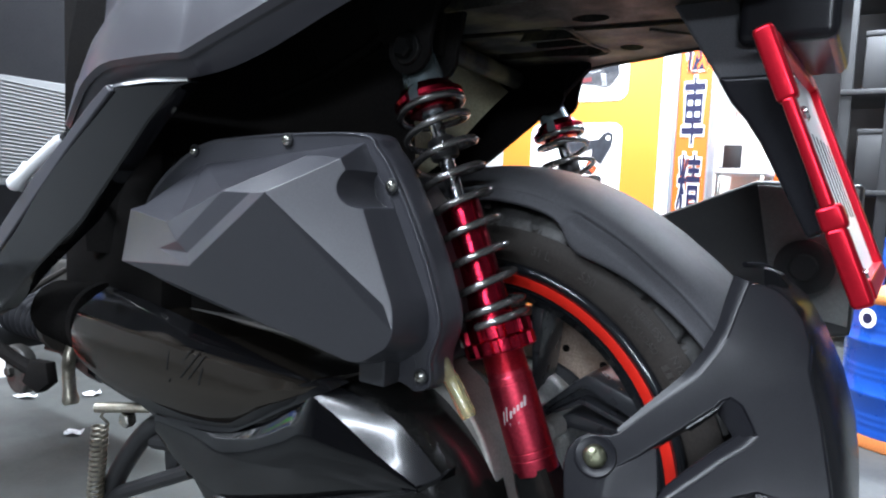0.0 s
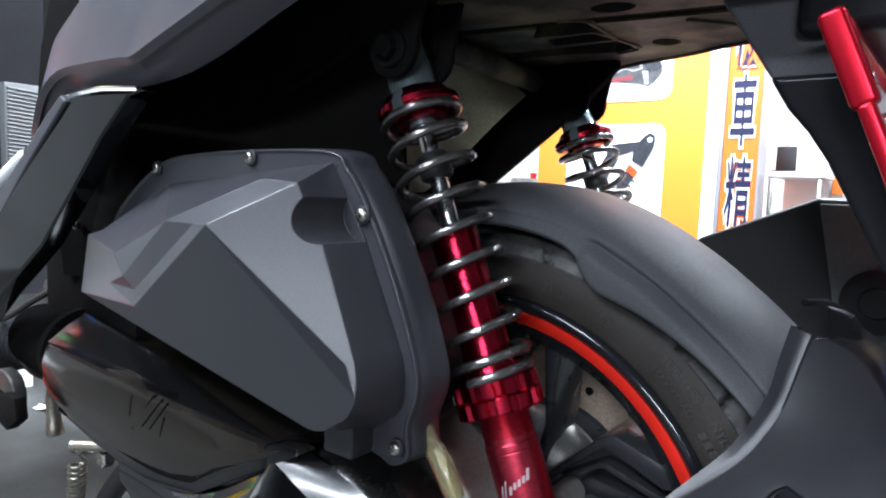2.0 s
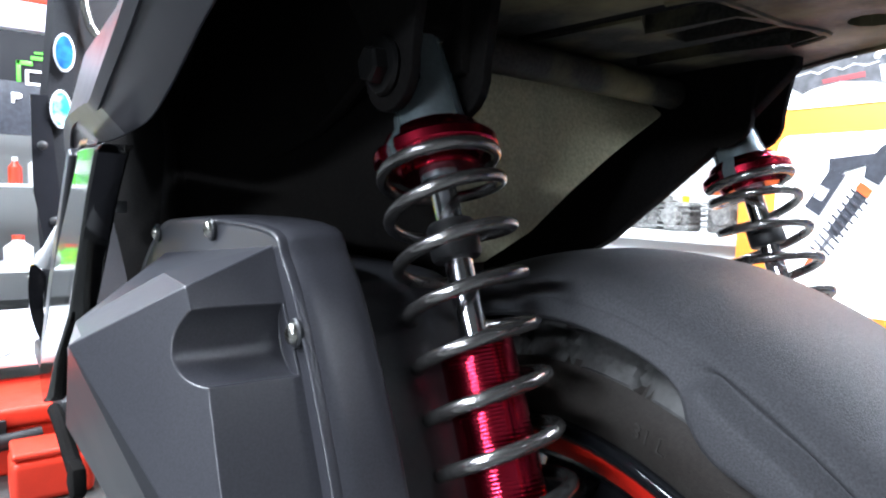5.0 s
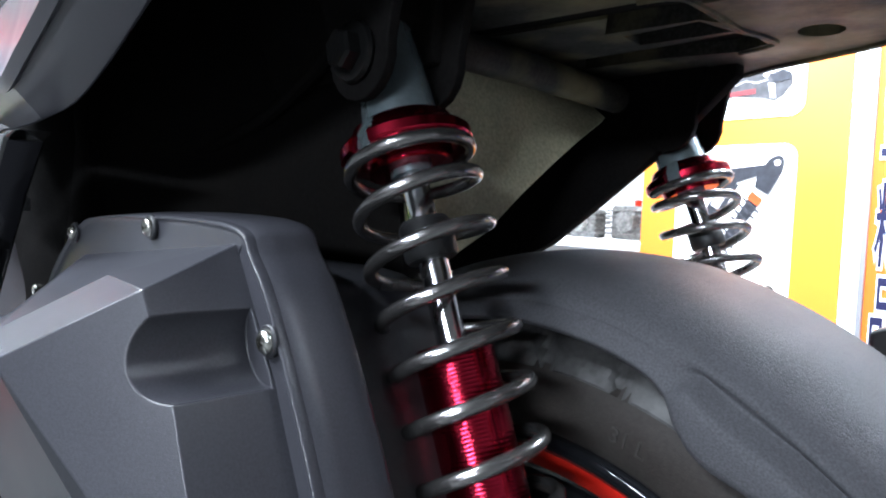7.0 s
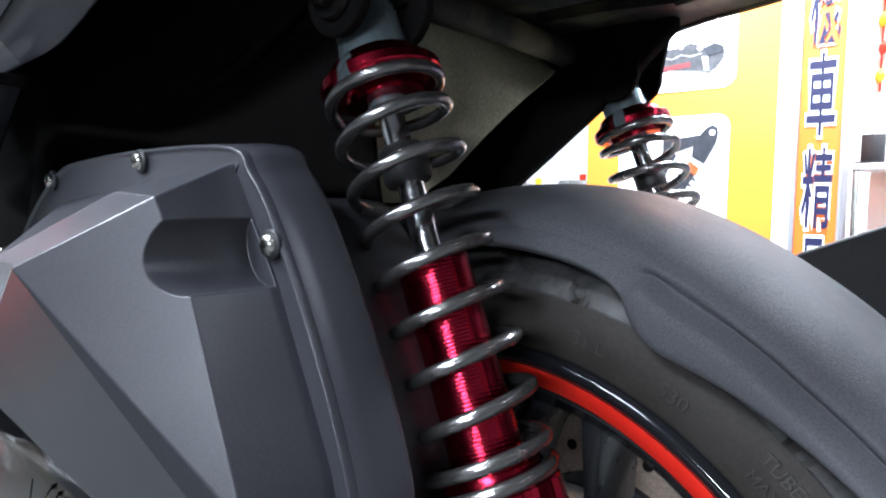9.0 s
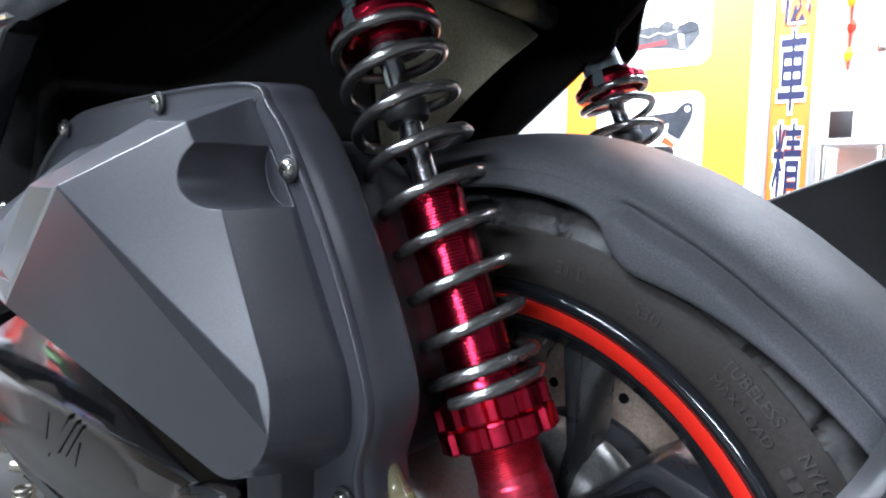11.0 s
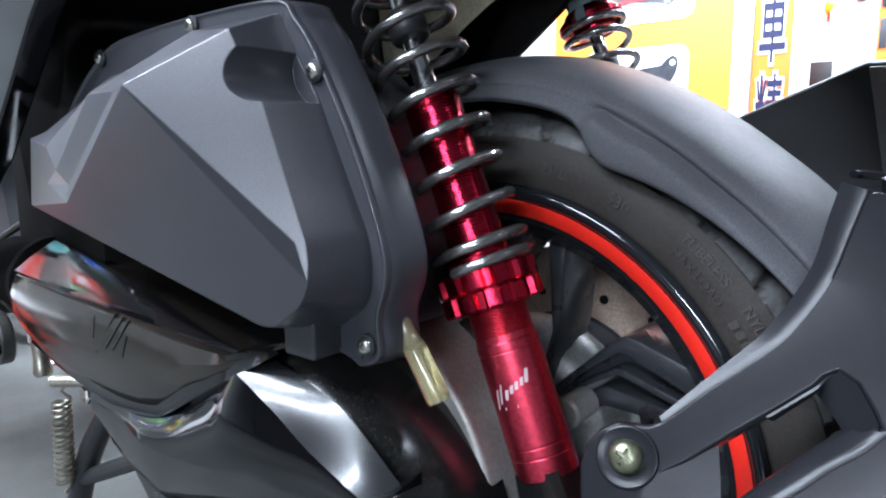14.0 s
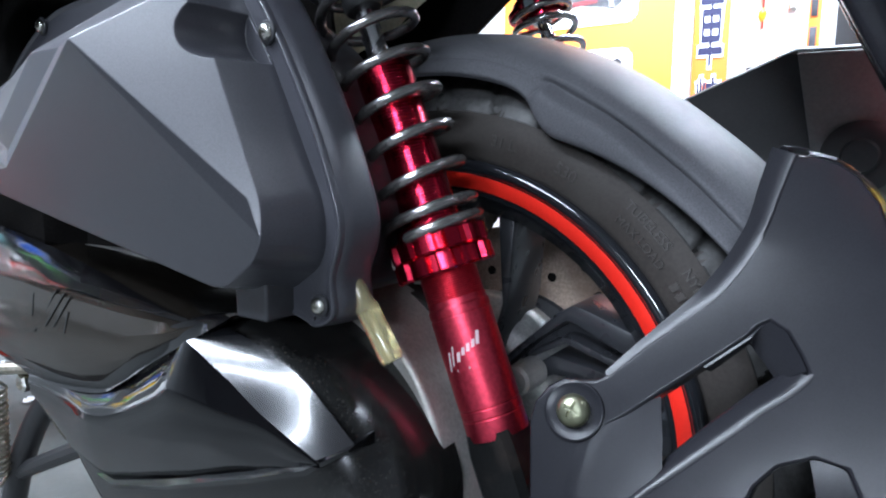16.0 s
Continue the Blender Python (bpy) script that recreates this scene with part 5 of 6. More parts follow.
    sub("end_plate", prism([(-0.020, 0.5695), (0.072, 0.568), (0.072, 0.43), (0.005, 0.44)], 0.7485, 0.7525, 0.001), M_ENDPLATE, s1, "grey angular end plate")
    sub("end_cap", lathe([(0.028, 0.0), (0.028, -0.006), (0.022, -0.010), (0.014, -0.010), (0.012, -0.014), (0.0002, -0.014)], (0.030, 0.7485, 0.487), (0, 1, 0), 32), M_BLACK, s1)
    # tail: arm, plate and its red frame
    for y in (0.548, 0.652):
        arm = [(-0.088, 0.745), (-0.034, 0.745), (0.018, 0.640), (0.0555, 0.530), (0.048, 0.526), (0.010, 0.596), (-0.001, 0.613), (-0.013, 0.627)]
        weighted(sub("tail_arm", prism(arm, y - 0.012, y + 0.012, 0.003), M_FENDER, scooter, "charcoal number plate arm", 60))
        cover = [(-0.0262, 0.6470), (0.0140, 0.6470), (0.020, 0.640), (0.0575, 0.530), (0.047, 0.524), (0.0090, 0.5955), (-0.0020, 0.6122), (-0.0140, 0.6265)]
        weighted(sub("tail_arm_cover", prism(cover, y - 0.0165, y + 0.0165, 0.0045, 3), M_MUD, scooter, "charcoal arm cover", 60))
    weighted(sub("tail_section", box(-0.012, 0.056, 0.522, 0.678, 0.668, 0.77, 0.008, 3), M_MUD, scooter, "charcoal tail section", 60))
    s2 = holder("number_plate", scooter, "white number plate in a red frame")
    top, low = Vector((0.0098, 0, 0.6680)), Vector((0.0838, 0, 0.4860))
    along = (low - top).normalized()
    out = Vector((-along.z, 0, along.x))
    if out.x < 0:
        out = -out

    def bar(p, q, y0, y1, d0, d1, name, mat, label="", w=0.002):
        pts = [top + along * k + out * d + Vector((0.035 * (y - 0.49), y, 0)) for k in (p, q) for y in (y0, y1) for d in (d0, d1)]
        return weighted(sub(name, solid(pts, [(0, 1, 3, 2), (4, 6, 7, 5), (0, 4, 5, 1), (2, 3, 7, 6), (0, 2, 6, 4), (1, 5, 7, 3)], w), mat, s2, label, 60))
    L = (low - top).length
    for p, q, d0, d1, wide in ((-0.004, 0.052, -0.005, 0.0095, 0.0035), (0.050, 0.130, -0.0025, 0.0065, 0.0025), (0.128, 0.146, -0.0065, 0.0105, 0.0035), (0.144, L + 0.003, -0.0055, 0.0085, 0.0035)):
        bar(p, q, 0.486, 0.500, d0, d1, "frame_side", M_FRAMERED, "red anodised frame", wide)
    bar(0.0, L, 0.700, 0.712, -0.004, 0.010, "frame_side", M_FRAMERED)
    bar(0.0, 0.014, 0.500, 0.700, -0.004, 0.010, "frame_rail", M_FRAMERED)
    bar(L - 0.014, L, 0.500, 0.700, -0.004, 0.010, "frame_rail", M_FRAMERED)
    bar(0.008, L - 0.008, 0.497, 0.702, 0.000, 0.003, "plate", M_PLATE, "white pressed plate", 0.0005)
    for k in range(6):
        bar(0.070, 0.138, 0.530 + k * 0.027, 0.537 + k * 0.027, 0.0028, 0.0034, "plate_bar", M_NAVYGREY, "dark plain bar", 0.0001)
    for p in (0.034, 0.060, L - 0.016):
        sub("plate_screw", lathe([(0.006, 0.0), (0.006, 0.003), (0.004, 0.005), (0.0002, 0.005)], top + along * p + out * 0.003 + Vector((0.002, 0.515, 0)), out, 16), M_CHROME, s2, "chrome screw")
    # stand
    s3 = holder("centre_stand", scooter, "black centre stand with zinc return spring")
    sub("stand_leg", tube(smooth_loop([(-0.585, 0.46, 0.27), (-0.615, 0.44, 0.255), (-0.650, 0.43, 0.215), (-0.690, 0.425, 0.15), (-0.72, 0.42, 0.06), (-0.73, 0.42, 0.012)], 4, False), 0.0125, 12), M_BLACK, s3)
    sub("stand_leg", tube(smooth_loop([(-0.585, 0.74, 0.27), (-0.64, 0.76, 0.20), (-0.72, 0.78, 0.012)], 4, False), 0.0125, 12), M_BLACK, s3)
    sub("stand_foot", box(-0.77, -0.69, 0.405, 0.435, 0.0, 0.012, 0.003), M_BLACK, s3)
    sub("stand_foot", box(-0.76, -0.68, 0.765, 0.795, 0.0, 0.012, 0.003), M_BLACK, s3)
    sub("stand_crossbar", tube([(-0.615, 0.44, 0.235), (-0.48, 0.435, 0.262)], 0.010, 10), M_BLACK, s3)
    sub("stand_crossbar", tube([(-0.690, 0.425, 0.15), (-0.53, 0.43, 0.225)], 0.009, 10), M_BLACK, s3)
    sub("stand_plate", prism([(-0.600, 0.275), (-0.540, 0.285), (-0.575, 0.205), (-0.590, 0.205)], 0.437, 0.443, 0.001), M_BLACK, s3)
    sub("stand_bolt", lathe([(0.010, 0.0), (0.010, 0.010), (0.008, 0.012), (0.0002, 0.012)], (-0.640, 0.425, 0.262), (0, -1, 0), 6), M_STEEL, s3, "dull hex bolt", 20)
    pts = []
    a, b = Vector((-0.673, 0.405, 0.252)), Vector((-0.685, 0.405, 0.155))
    d = (b - a).normalized()
    u = Vector((0, 1, 0))
    v = d.cross(u)
    pts.append(a - d * 0.022 + u * 0.008)
    pts.append(a - d * 0.010)
    for i in range(15 * 12 + 1):
        t = 2 * math.pi * i / 12
        pts.append(a + (b - a) * (i / 180) + (u * math.cos(t) + v * math.sin(t)) * 0.0085)
    pts.append(b + d * 0.012)
    sub("return_spring", tube(pts, 0.0019, 6), M_SPRINGOLD, s3, "dull zinc coil spring", 60)
    sub("spring_pin", tube([(-0.665, 0.395, 0.277), (-0.60, 0.44, 0.279)], 0.006, 10), M_SPRINGOLD, s3, "zinc pin")


def prism2(outline, z0, z1):
    """An outline in x and y given height."""
    n = len(outline)
    v = [(x, y, z0) for x, y in outline] + [(x, y, z1) for x, y in outline]
    return solid(v, [tuple(range(n)), tuple(range(2 * n - 1, n - 1, -1))] + [(i, i + n, (i + 1) % n + n, (i + 1) % n) for i in range(n)])


body()

# ---------------------------------------------------------------- background
def flat_shape(name, outline, y, depth, mat, parent, label=""):
    return sub(name, prism(outline, y - depth, y, 0), mat, parent, label)


def round_rect(x0, x1, z0, z1, r, n=6):
    out = []
    for cx, cz, a0 in ((x1 - r, z1 - r, 0), (x0 + r, z1 - r, 90), (x0 + r, z0 + r, 180), (x1 - r, z0 + r, 270)):
        out += [(cx + r * math.cos(radians(a0 + 90 * k / n)), cz + r * math.sin(radians(a0 + 90 * k / n))) for k in range(n + 1)]
    return out


def sign():
    s0 = thing("sign_board", "orange and white motorcycle parts sign board", "sign", at=(-0.8, 2.1, 0))
    sub("panel", box(-1.055, -0.507, 2.10, 2.16, 0.0, 1.6, 0.002), M_YELLOW, s0)
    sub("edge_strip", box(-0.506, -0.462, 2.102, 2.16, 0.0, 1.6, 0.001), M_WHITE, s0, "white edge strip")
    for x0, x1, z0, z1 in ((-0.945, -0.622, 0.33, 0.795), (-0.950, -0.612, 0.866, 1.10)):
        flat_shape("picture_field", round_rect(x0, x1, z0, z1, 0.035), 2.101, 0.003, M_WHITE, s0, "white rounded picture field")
    Y = 2.0975
    cal = [(-0.936, 0.945), (-0.918, 0.922), (-0.888, 0.904), (-0.869, 0.913), (-0.838, 0.920), (-0.793, 0.927), (-0.763, 0.923), (-0.720, 0.918), (-0.686, 0.909), (-0.666, 0.920), (-0.644, 0.948), (-0.645, 0.968), (-0.664, 0.986), (-0.697, 0.980), (-0.739, 0.997), (-0.760, 0.987), (-0.811, 0.985), (-0.865, 0.975), (-0.905, 0.973)]
    flat_shape("caliper_picture", cal, Y, 0.002, M_SIGNMID, s0, "grey printed brake caliper")
    flat_shape("caliper_print", [(-0.839, 0.936), (-0.736, 0.944), (-0.735, 0.930), (-0.835, 0.925)], Y - 0.002, 0.001, M_SIGNRED, s0, "blurred red printed bar")
    flat_shape("caliper_block_picture", [(-0.703, 0.977), (-0.690, 0.981), (-0.670, 0.988), (-0.646, 0.976), (-0.649, 0.960), (-0.688, 0.954)], Y - 0.002, 0.001, M_NAVYGREY, s0, "dark printed block")
    flat_shape("caliper_glint_picture", [(-0.705, 0.955), (-0.688, 0.953), (-0.682, 0.913), (-0.697, 0.914)], Y - 0.002, 0.001, M_SIGNPALE, s0, "pale printed glint")
    flat_shape("caliper_pipe_picture", [(-0.910, 0.955), (-0.868, 0.962), (-0.850, 0.955), (-0.815, 0.968), (-0.790, 0.958), (-0.763, 0.968), (-0.735, 0.960), (-0.706, 0.966), (-0.706, 0.962), (-0.735, 0.956), (-0.763, 0.964), (-0.790, 0.954), (-0.815, 0.964), (-0.850, 0.951), (-0.868, 0.958), (-0.910, 0.951)], Y - 0.002, 0.001, M_SIGNPALE, s0, "pale printed pipe")
    flat_shape("shock_arm_picture", [(-0.808, 0.730), (-0.694, 0.741), (-0.690, 0.719), (-0.769, 0.694), (-0.781, 0.682), (-0.807, 0.699)], Y, 0.002, M_NAVYGREY, s0, "dark printed shock arm")
    flat_shape("shock_head_picture", [(-0.700, 0.741), (-0.686, 0.757), (-0.668, 0.766), (-0.654, 0.759), (-0.651, 0.742), (-0.656, 0.718), (-0.687, 0.660), (-0.722, 0.680), (-0.718, 0.716)], Y - 0.001, 0.002, M_NAVYGREY, s0, "dark printed shock head")
    flat_shape("reservoir_picture", [(-0.803, 0.703), (-0.765, 0.687), (-0.824, 0.580), (-0.863, 0.605)], Y - 0.001, 0.002, M_NAVYGREY, s0, "dark printed reservoir")
    flat_shape("reservoir_print", [(-0.825, 0.661), (-0.801, 0.649), (-0.818, 0.618), (-0.841, 0.631)], Y - 0.003, 0.001, M_SIGNPALE, s0, "pale blotched print")
    flat_shape("shock_eye_picture", [(-0.667 + 0.008 * math.cos(k * 0.6), 0.745 + 0.008 * math.sin(k * 0.6)) for k in range(10)], Y - 0.003, 0.001, M_WHITE, s0)
    p0, p1 = Vector((-0.716, 0.655)), Vector((-0.838, 0.452))
    dirn = (p1 - p0).normalized()
    nrm = Vector((-dirn.y, dirn.x))

    def strip(a, b, w0, w1, tilt, y, mat, name, label=""):
        q = [p0.lerp(p1, a) + nrm * w0 + dirn * tilt, p0.lerp(p1, b) + nrm * w1 + dirn * tilt, p0.lerp(p1, b) - nrm * w1 - dirn * tilt, p0.lerp(p1, a) - nrm * w0 - dirn * tilt]
        flat_shape(name, [(p.x, p.y) for p in q], y, 0.001, mat, s0, label)
    strip(0.02, 0.60, 0.0165, 0.0145, 0, Y, M_NAVYGREY, "shock_tube_picture", "dark printed shock tube")
    strip(0.60, 0.95, 0.005, 0.005, 0, Y, M_SIGNGREY, "shock_rod_picture", "grey printed rod")
    strip(0.84, 0.95, 0.019, 0.015, 0.003, Y - 0.001, M_NAVYGREY, "shock_foot_picture")
    for k in range(10):
        strip(0.10 + 0.083 * k, 0.127 + 0.083 * k, 0.0285, 0.0285, 0.006, Y - 0.002, M_COILPRINT, "coil_picture", "dark printed coil")
    for a, b in ((-0.02, 0.075), (0.95, 1.06)):
        strip(a, b, 0.019 if a < 0.5 else 0.013, 0.019 if a < 0.5 else 0.011, 0.002, Y - 0.003, M_SIGNORANGE, "shock_band_picture", "orange printed band")
    for x, z in ((-0.868, 0.978), (-0.815, 0.989), (-0.763, 0.989), (-0.710, 0.978)):
        flat_shape("caliper_bolt_picture", [(x + 0.0085 * math.cos(a * 0.6), z + 0.0085 * math.sin(a * 0.6)) for a in range(10)], Y - 0.003, 0.001, M_SIGNPALE, s0, "pale printed bolt")
    c = thing("sign_column", "orange sign column with navy lettering in a grey metal frame", "sign", at=(-0.4, 2.1, 0))
    sub("panel", box(-0.447, -0.353, 2.080, 2.15, 0.0, 1.6, 0.001), M_ORANGE, c)
    for x0, x1 in ((-0.459, -0.4475), (-0.3525, -0.345)):
        sub("frame_post", box(x0, x1, 2.072, 2.15, 0.0, 1.6, 0.002), M_FRAMEGREY, c, "grey metal frame post")
    for ch, z in (("機", 1.045), ("車", 0.822), ("精", 0.593), ("品", 0.372)):
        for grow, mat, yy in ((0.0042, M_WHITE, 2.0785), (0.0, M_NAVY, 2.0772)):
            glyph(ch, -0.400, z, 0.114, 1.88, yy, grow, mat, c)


def glyph(ch, x, z, size, stretch, y, grow, mat, parent):
    curve = bpy.data.curves.new("letters", "FONT")
    curve.body, curve.size, curve.align_x, curve.align_y, curve.extrude, curve.offset = ch, size, "CENTER", "CENTER", 0.0006, 0.0012 + grow
    temp = bpy.data.objects.new("letters", curve)
    scene.collection.objects.link(temp)
    me = bpy.data.meshes.new_from_object(temp.evaluated_get(bpy.context.evaluated_depsgraph_get()))
    bpy.data.objects.remove(temp)
    bm = bmesh.new()
    bm.from_mesh(me)
    bpy.data.meshes.remove(me)
    xs = [v.co.x for v in bm.verts]
    ys = [v.co.y for v in bm.verts]
    cx, cy = (min(xs) + max(xs)) / 2, (min(ys) + max(ys)) / 2
    for v in bm.verts:
        v.co = Vector((x + (v.co.x - cx) * 0.61, y - v.co.z, z + (v.co.y - cy) * stretch))
    return sub("character_outline" if grow else "character", bm, mat, parent, "white letter outline" if grow else "navy letter", 20)


M_FRAMEGREY = material("grey_sign_frame", (0.42, 0.42, 0.45), 0.4, metal=0.5, grain=0.06)
sign()


def pail():
    c = Vector((0.185, 1.87, 0))
    s0 = thing("oil_pail", "blue steel oil pail with rusty orange bands", "pail", at=tuple(c))
    wall = [(0.1385, 0.030), (0.1385, 0.115), (0.1415, 0.120), (0.1425, 0.125), (0.1415, 0.130), (0.1385, 0.135), (0.1385, 0.235), (0.1415, 0.240), (0.1425, 0.245), (0.1415, 0.250), (0.1385, 0.255), (0.1385, 0.335)]
    for z in (0.05, 0.066, 0.082, 0.16, 0.176, 0.192, 0.27, 0.286, 0.302):
        wall += [(0.1385, z - 0.004), (0.1375, z), (0.1385, z + 0.004)]
    wall.sort(key=lambda p: p[1])
    sub("body", lathe([(0.10, 0.028)] + wall + [(0.10, 0.337)], c, (0, 0, 1), 64), M_BLUE, s0, "", 50)
    sub("bottom_band", lathe([(0.10, 0.0), (0.1370, 0.0), (0.1395, 0.003), (0.1395, 0.027), (0.138, 0.030), (0.10, 0.030)], c, (0, 0, 1), 64), M_RUST, s0, "rusty orange band")
    sub("top_rim", lathe([(0.10, 0.335), (0.1395, 0.335), (0.1425, 0.340), (0.1425, 0.352), (0.1395, 0.357), (0.133, 0.352), (0.10, 0.350)], c, (0, 0, 1), 64), M_RUST, s0, "rusty orange rim")
    badge = lathe([(0.0002, 0.0), (0.020, 0.0), (0.0225, 0.001), (0.0225, 0.002), (0.0002, 0.002)], (0.091, 1.768, 0.300), (-0.68, -0.73, 0), 24)
    sub("badge", badge, M_WHITE, s0, "round white badge")
    sub("badge_mark", lathe([(0.0002, 0.0), (0.012, 0.0), (0.012, 0.003), (0.006, 0.003), (0.0002, 0.003)], (0.0905, 1.7675, 0.300), (-0.68, -0.73, 0), 20), M_NAVY, s0, "dark round mark")


pail()


def toolbox():
    s0 = thing("toolbox", "red metal toolbox with grey handle on the concrete floor", "toolbox", at=(-1.7, 0.30, 0))
    weighted(sub("body", box(-1.86, -1.60, 0.10, 0.50, 0.0, 0.100, 0.008, 3), M_TOOLRED, s0, "", 60))
    weighted(sub("lid", box(-1.87, -1.59, 0.09, 0.51, 0.103, 0.145, 0.012, 3), M_TOOLRED, s0, "", 60))
    sub("handle", tube(smooth_loop([(-1.575, 0.12, 0.085), (-1.560, 0.16, 0.088), (-1.555, 0.30, 0.088), (-1.565, 0.38, 0.090)], 4, False), 0.017, 14), M_BLACK, s0, "dark grey round handle")
    for y in (0.27, 0.41):
        weighted(sub("latch", box(-1.592, -1.580, y, y + 0.05, 0.085, 0.125, 0.003), M_BLACK, s0, "black latch", 60))
    for y in (0.30, 0.44):
        sub("latch_bolt", lathe([(0.006, 0.0), (0.006, 0.004), (0.0002, 0.005)], (-1.580, y, 0.105), (1, 0, 0), 12), M_STEEL, s0, "zinc bolt")
    c = thing("tool_case", "small red plastic tool case on the floor", "tool case", at=(-1.47, 0.39, 0))
    weighted(sub("body", box(-1.535, -1.425, 0.318, 0.462, 0.0, 0.085, 0.016, 4), M_TOOLRED, c, "", 60))
    weighted(sub("lid", box(-1.532, -1.428, 0.321, 0.459, 0.0865, 0.100, 0.006, 3), M_TOOLRED, c, "", 60))


toolbox()


# --- front of the scooter: leg shield, floorboard, foot peg
def front():
    s0 = holder("leg_shield", scooter, "dark grey leg shield with round stickers")
    rows = []
    for z, y0, dx in ((0.28, 0.40, 0.06), (0.40, 0.375, 0.03), (0.55, 0.368, 0.0), (0.72, 0.372, -0.01), (0.85, 0.385, -0.02), (1.02, 0.40, -0.04)):
        rows.append([(-1.36 + dx + 0.0, y0, z), (-1.345 + dx, y0 + 0.010, z), (-1.345 + dx, y0 + 0.05, z), (-1.38 + dx, y0 + 0.10, z), (-1.42 + dx, 0.60, z), (-1.38 + dx, 1.10 - y0, z), (-1.345 + dx, 1.19 - y0, z), (-1.36 + dx, 1.20 - y0, z)])
    sub("inner_panel", ribbon(rows, 0.01), M_SHIELD, s0, "", 30)
    weighted(sub("side_strip", prism2b([(-1.352, 0.362, 0.770), (-1.338, 0.362, 0.60), (-1.335, 0.385, 0.47), (-1.335, 0.413, 0.47), (-1.332, 0.428, 0.56), (-1.338, 0.402, 0.60), (-1.352, 0.388, 0.770)], 0.012), M_MUD, s0, "grey side strip", 60))
    for y, z, mat in ((0.415, 0.848, M_STICKBLUE), (0.407, 0.747, M_STICKCYAN)):
        ring = [(-1.334, y + 0.017 * math.cos(k * math.pi / 12), z + 0.034 * math.sin(k * math.pi / 12)) for k in range(24)]
        sub("sticker", prism2b([(-1.3335 - (0.016 if z > 0.8 else 0.008), b, c) for a, b, c in ring], 0.002), M_WHITEPLAIN, s0, "round white-edged sticker")
        sub("sticker_print", prism2b([(-1.3315 - (0.016 if z > 0.8 else 0.008), y + (b - y) * 0.82, z + (c - z) * 0.86) for a, b, c in ring], 0.002), mat, s0, "blue printed sticker")
    for y, z in ((0.377, 0.681), (0.393, 0.548), (0.405, 0.485)):
        sub("panel_screw", lathe([(0.008, 0.0), (0.008, 0.004), (0.005, 0.006), (0.0002, 0.006)], (-1.337, y, z), (1, 0, 0), 16), M_BLACK, s0, "black screw")
    for k in range(26):
        z = 0.533 + k * 0.0072
        sub("mat_rib", tube([(-1.3185, 0.575, z + 0.012), (-1.3185, 0.735, z)], 0.0022, 6), M_MATGREY, s0)
    sub("mat", box(-1.345, -1.319, 0.57, 0.74, 0.525, 0.735, 0.004), M_MATGREY, s0, "light grey ribbed mat")
    sub("glove_box_trim", tube(smooth_loop([(-1.36, 0.44, 1.02), (-1.355, 0.455, 0.91), (-1.35, 0.49, 0.875), (-1.35, 0.56, 0.872)], 5, False), 0.008, 10), M_STEEL, s0, "silver edge trim")
    sub("floorboard", box(-1.40, -0.95, 0.36, 0.84, 0.29, 0.33, 0.01), M_BLACK, scooter, "black floorboard")
    blade = smooth_loop([(-1.33, 0.355, 0.47), (-1.33, 0.350, 0.42), (-1.33, 0.358, 0.36), (-1.33, 0.386, 0.29), (-1.33, 0.378, 0.34), (-1.33, 0.372, 0.40), (-1.33, 0.374, 0.455)], 4)
    sub("side_blade", prism2b([tuple(p) for p in blade], 0.02), M_GLOSS, s0, "gloss black blade")
    peg = [(-0.641, 0.348, 0.588), (-0.652, 0.345, 0.580), (-0.672, 0.339, 0.565), (-0.692, 0.333, 0.549), (-0.710, 0.328, 0.534)]
    sub("foot_peg", tube(smooth_loop(peg, 4, False), [0.004, 0.006] + [0.0068] * 11 + [0.008, 0.0095, 0.009, 0.006], 14), M_WHITEPLAIN, scooter, "white folded foot peg")
    sub("peg_tip", lathe([(0.0002, 0.005), (0.0045, 0.004), (0.005, 0.0), (0.005, -0.004)], (-0.639, 0.349, 0.5895), (0.8, 0.1, 0.5), 14), M_BLACK, scooter)
    sub("peg_wing", prism([(-0.690, 0.560), (-0.700, 0.563), (-0.722, 0.548), (-0.724, 0.532), (-0.706, 0.528)], 0.334, 0.340, 0.002), M_WHITEPLAIN, scooter, "white peg bracket")
    for x, y, z in ((-0.598, 0.376, 0.592), (-0.618, 0.364, 0.574)):
        sub("connector", box(x - 0.004, x + 0.004, y - 0.003, y + 0.006, z - 0.005, z + 0.005, 0.001), M_MATGREY, scooter, "pale cable connector")
    sub("side_stand", tube(smooth_loop([(-0.90, 0.35, 0.335), (-0.83, 0.35, 0.338), (-0.76, 0.352, 0.325), (-0.705, 0.353, 0.318)], 4, False), 0.008, 10), M_PIT, scooter, "black folded side stand")
    sub("stand_pad", prism([(-0.735, 0.305), (-0.70, 0.298), (-0.672, 0.315), (-0.678, 0.338), (-0.715, 0.335)], 0.345, 0.357, 0.002), M_PIT, scooter)


def prism2b(loop, dx):
    """A loop that faces along x, given thickness."""
    n = len(loop)
    v = list(loop) + [(x - dx, y, z) for x, y, z in loop]
    return solid(v, [tuple(range(n)), tuple(range(2 * n - 1, n - 1, -1))] + [(i, i + n, (i + 1) % n + n, (i + 1) % n) for i in range(n)])


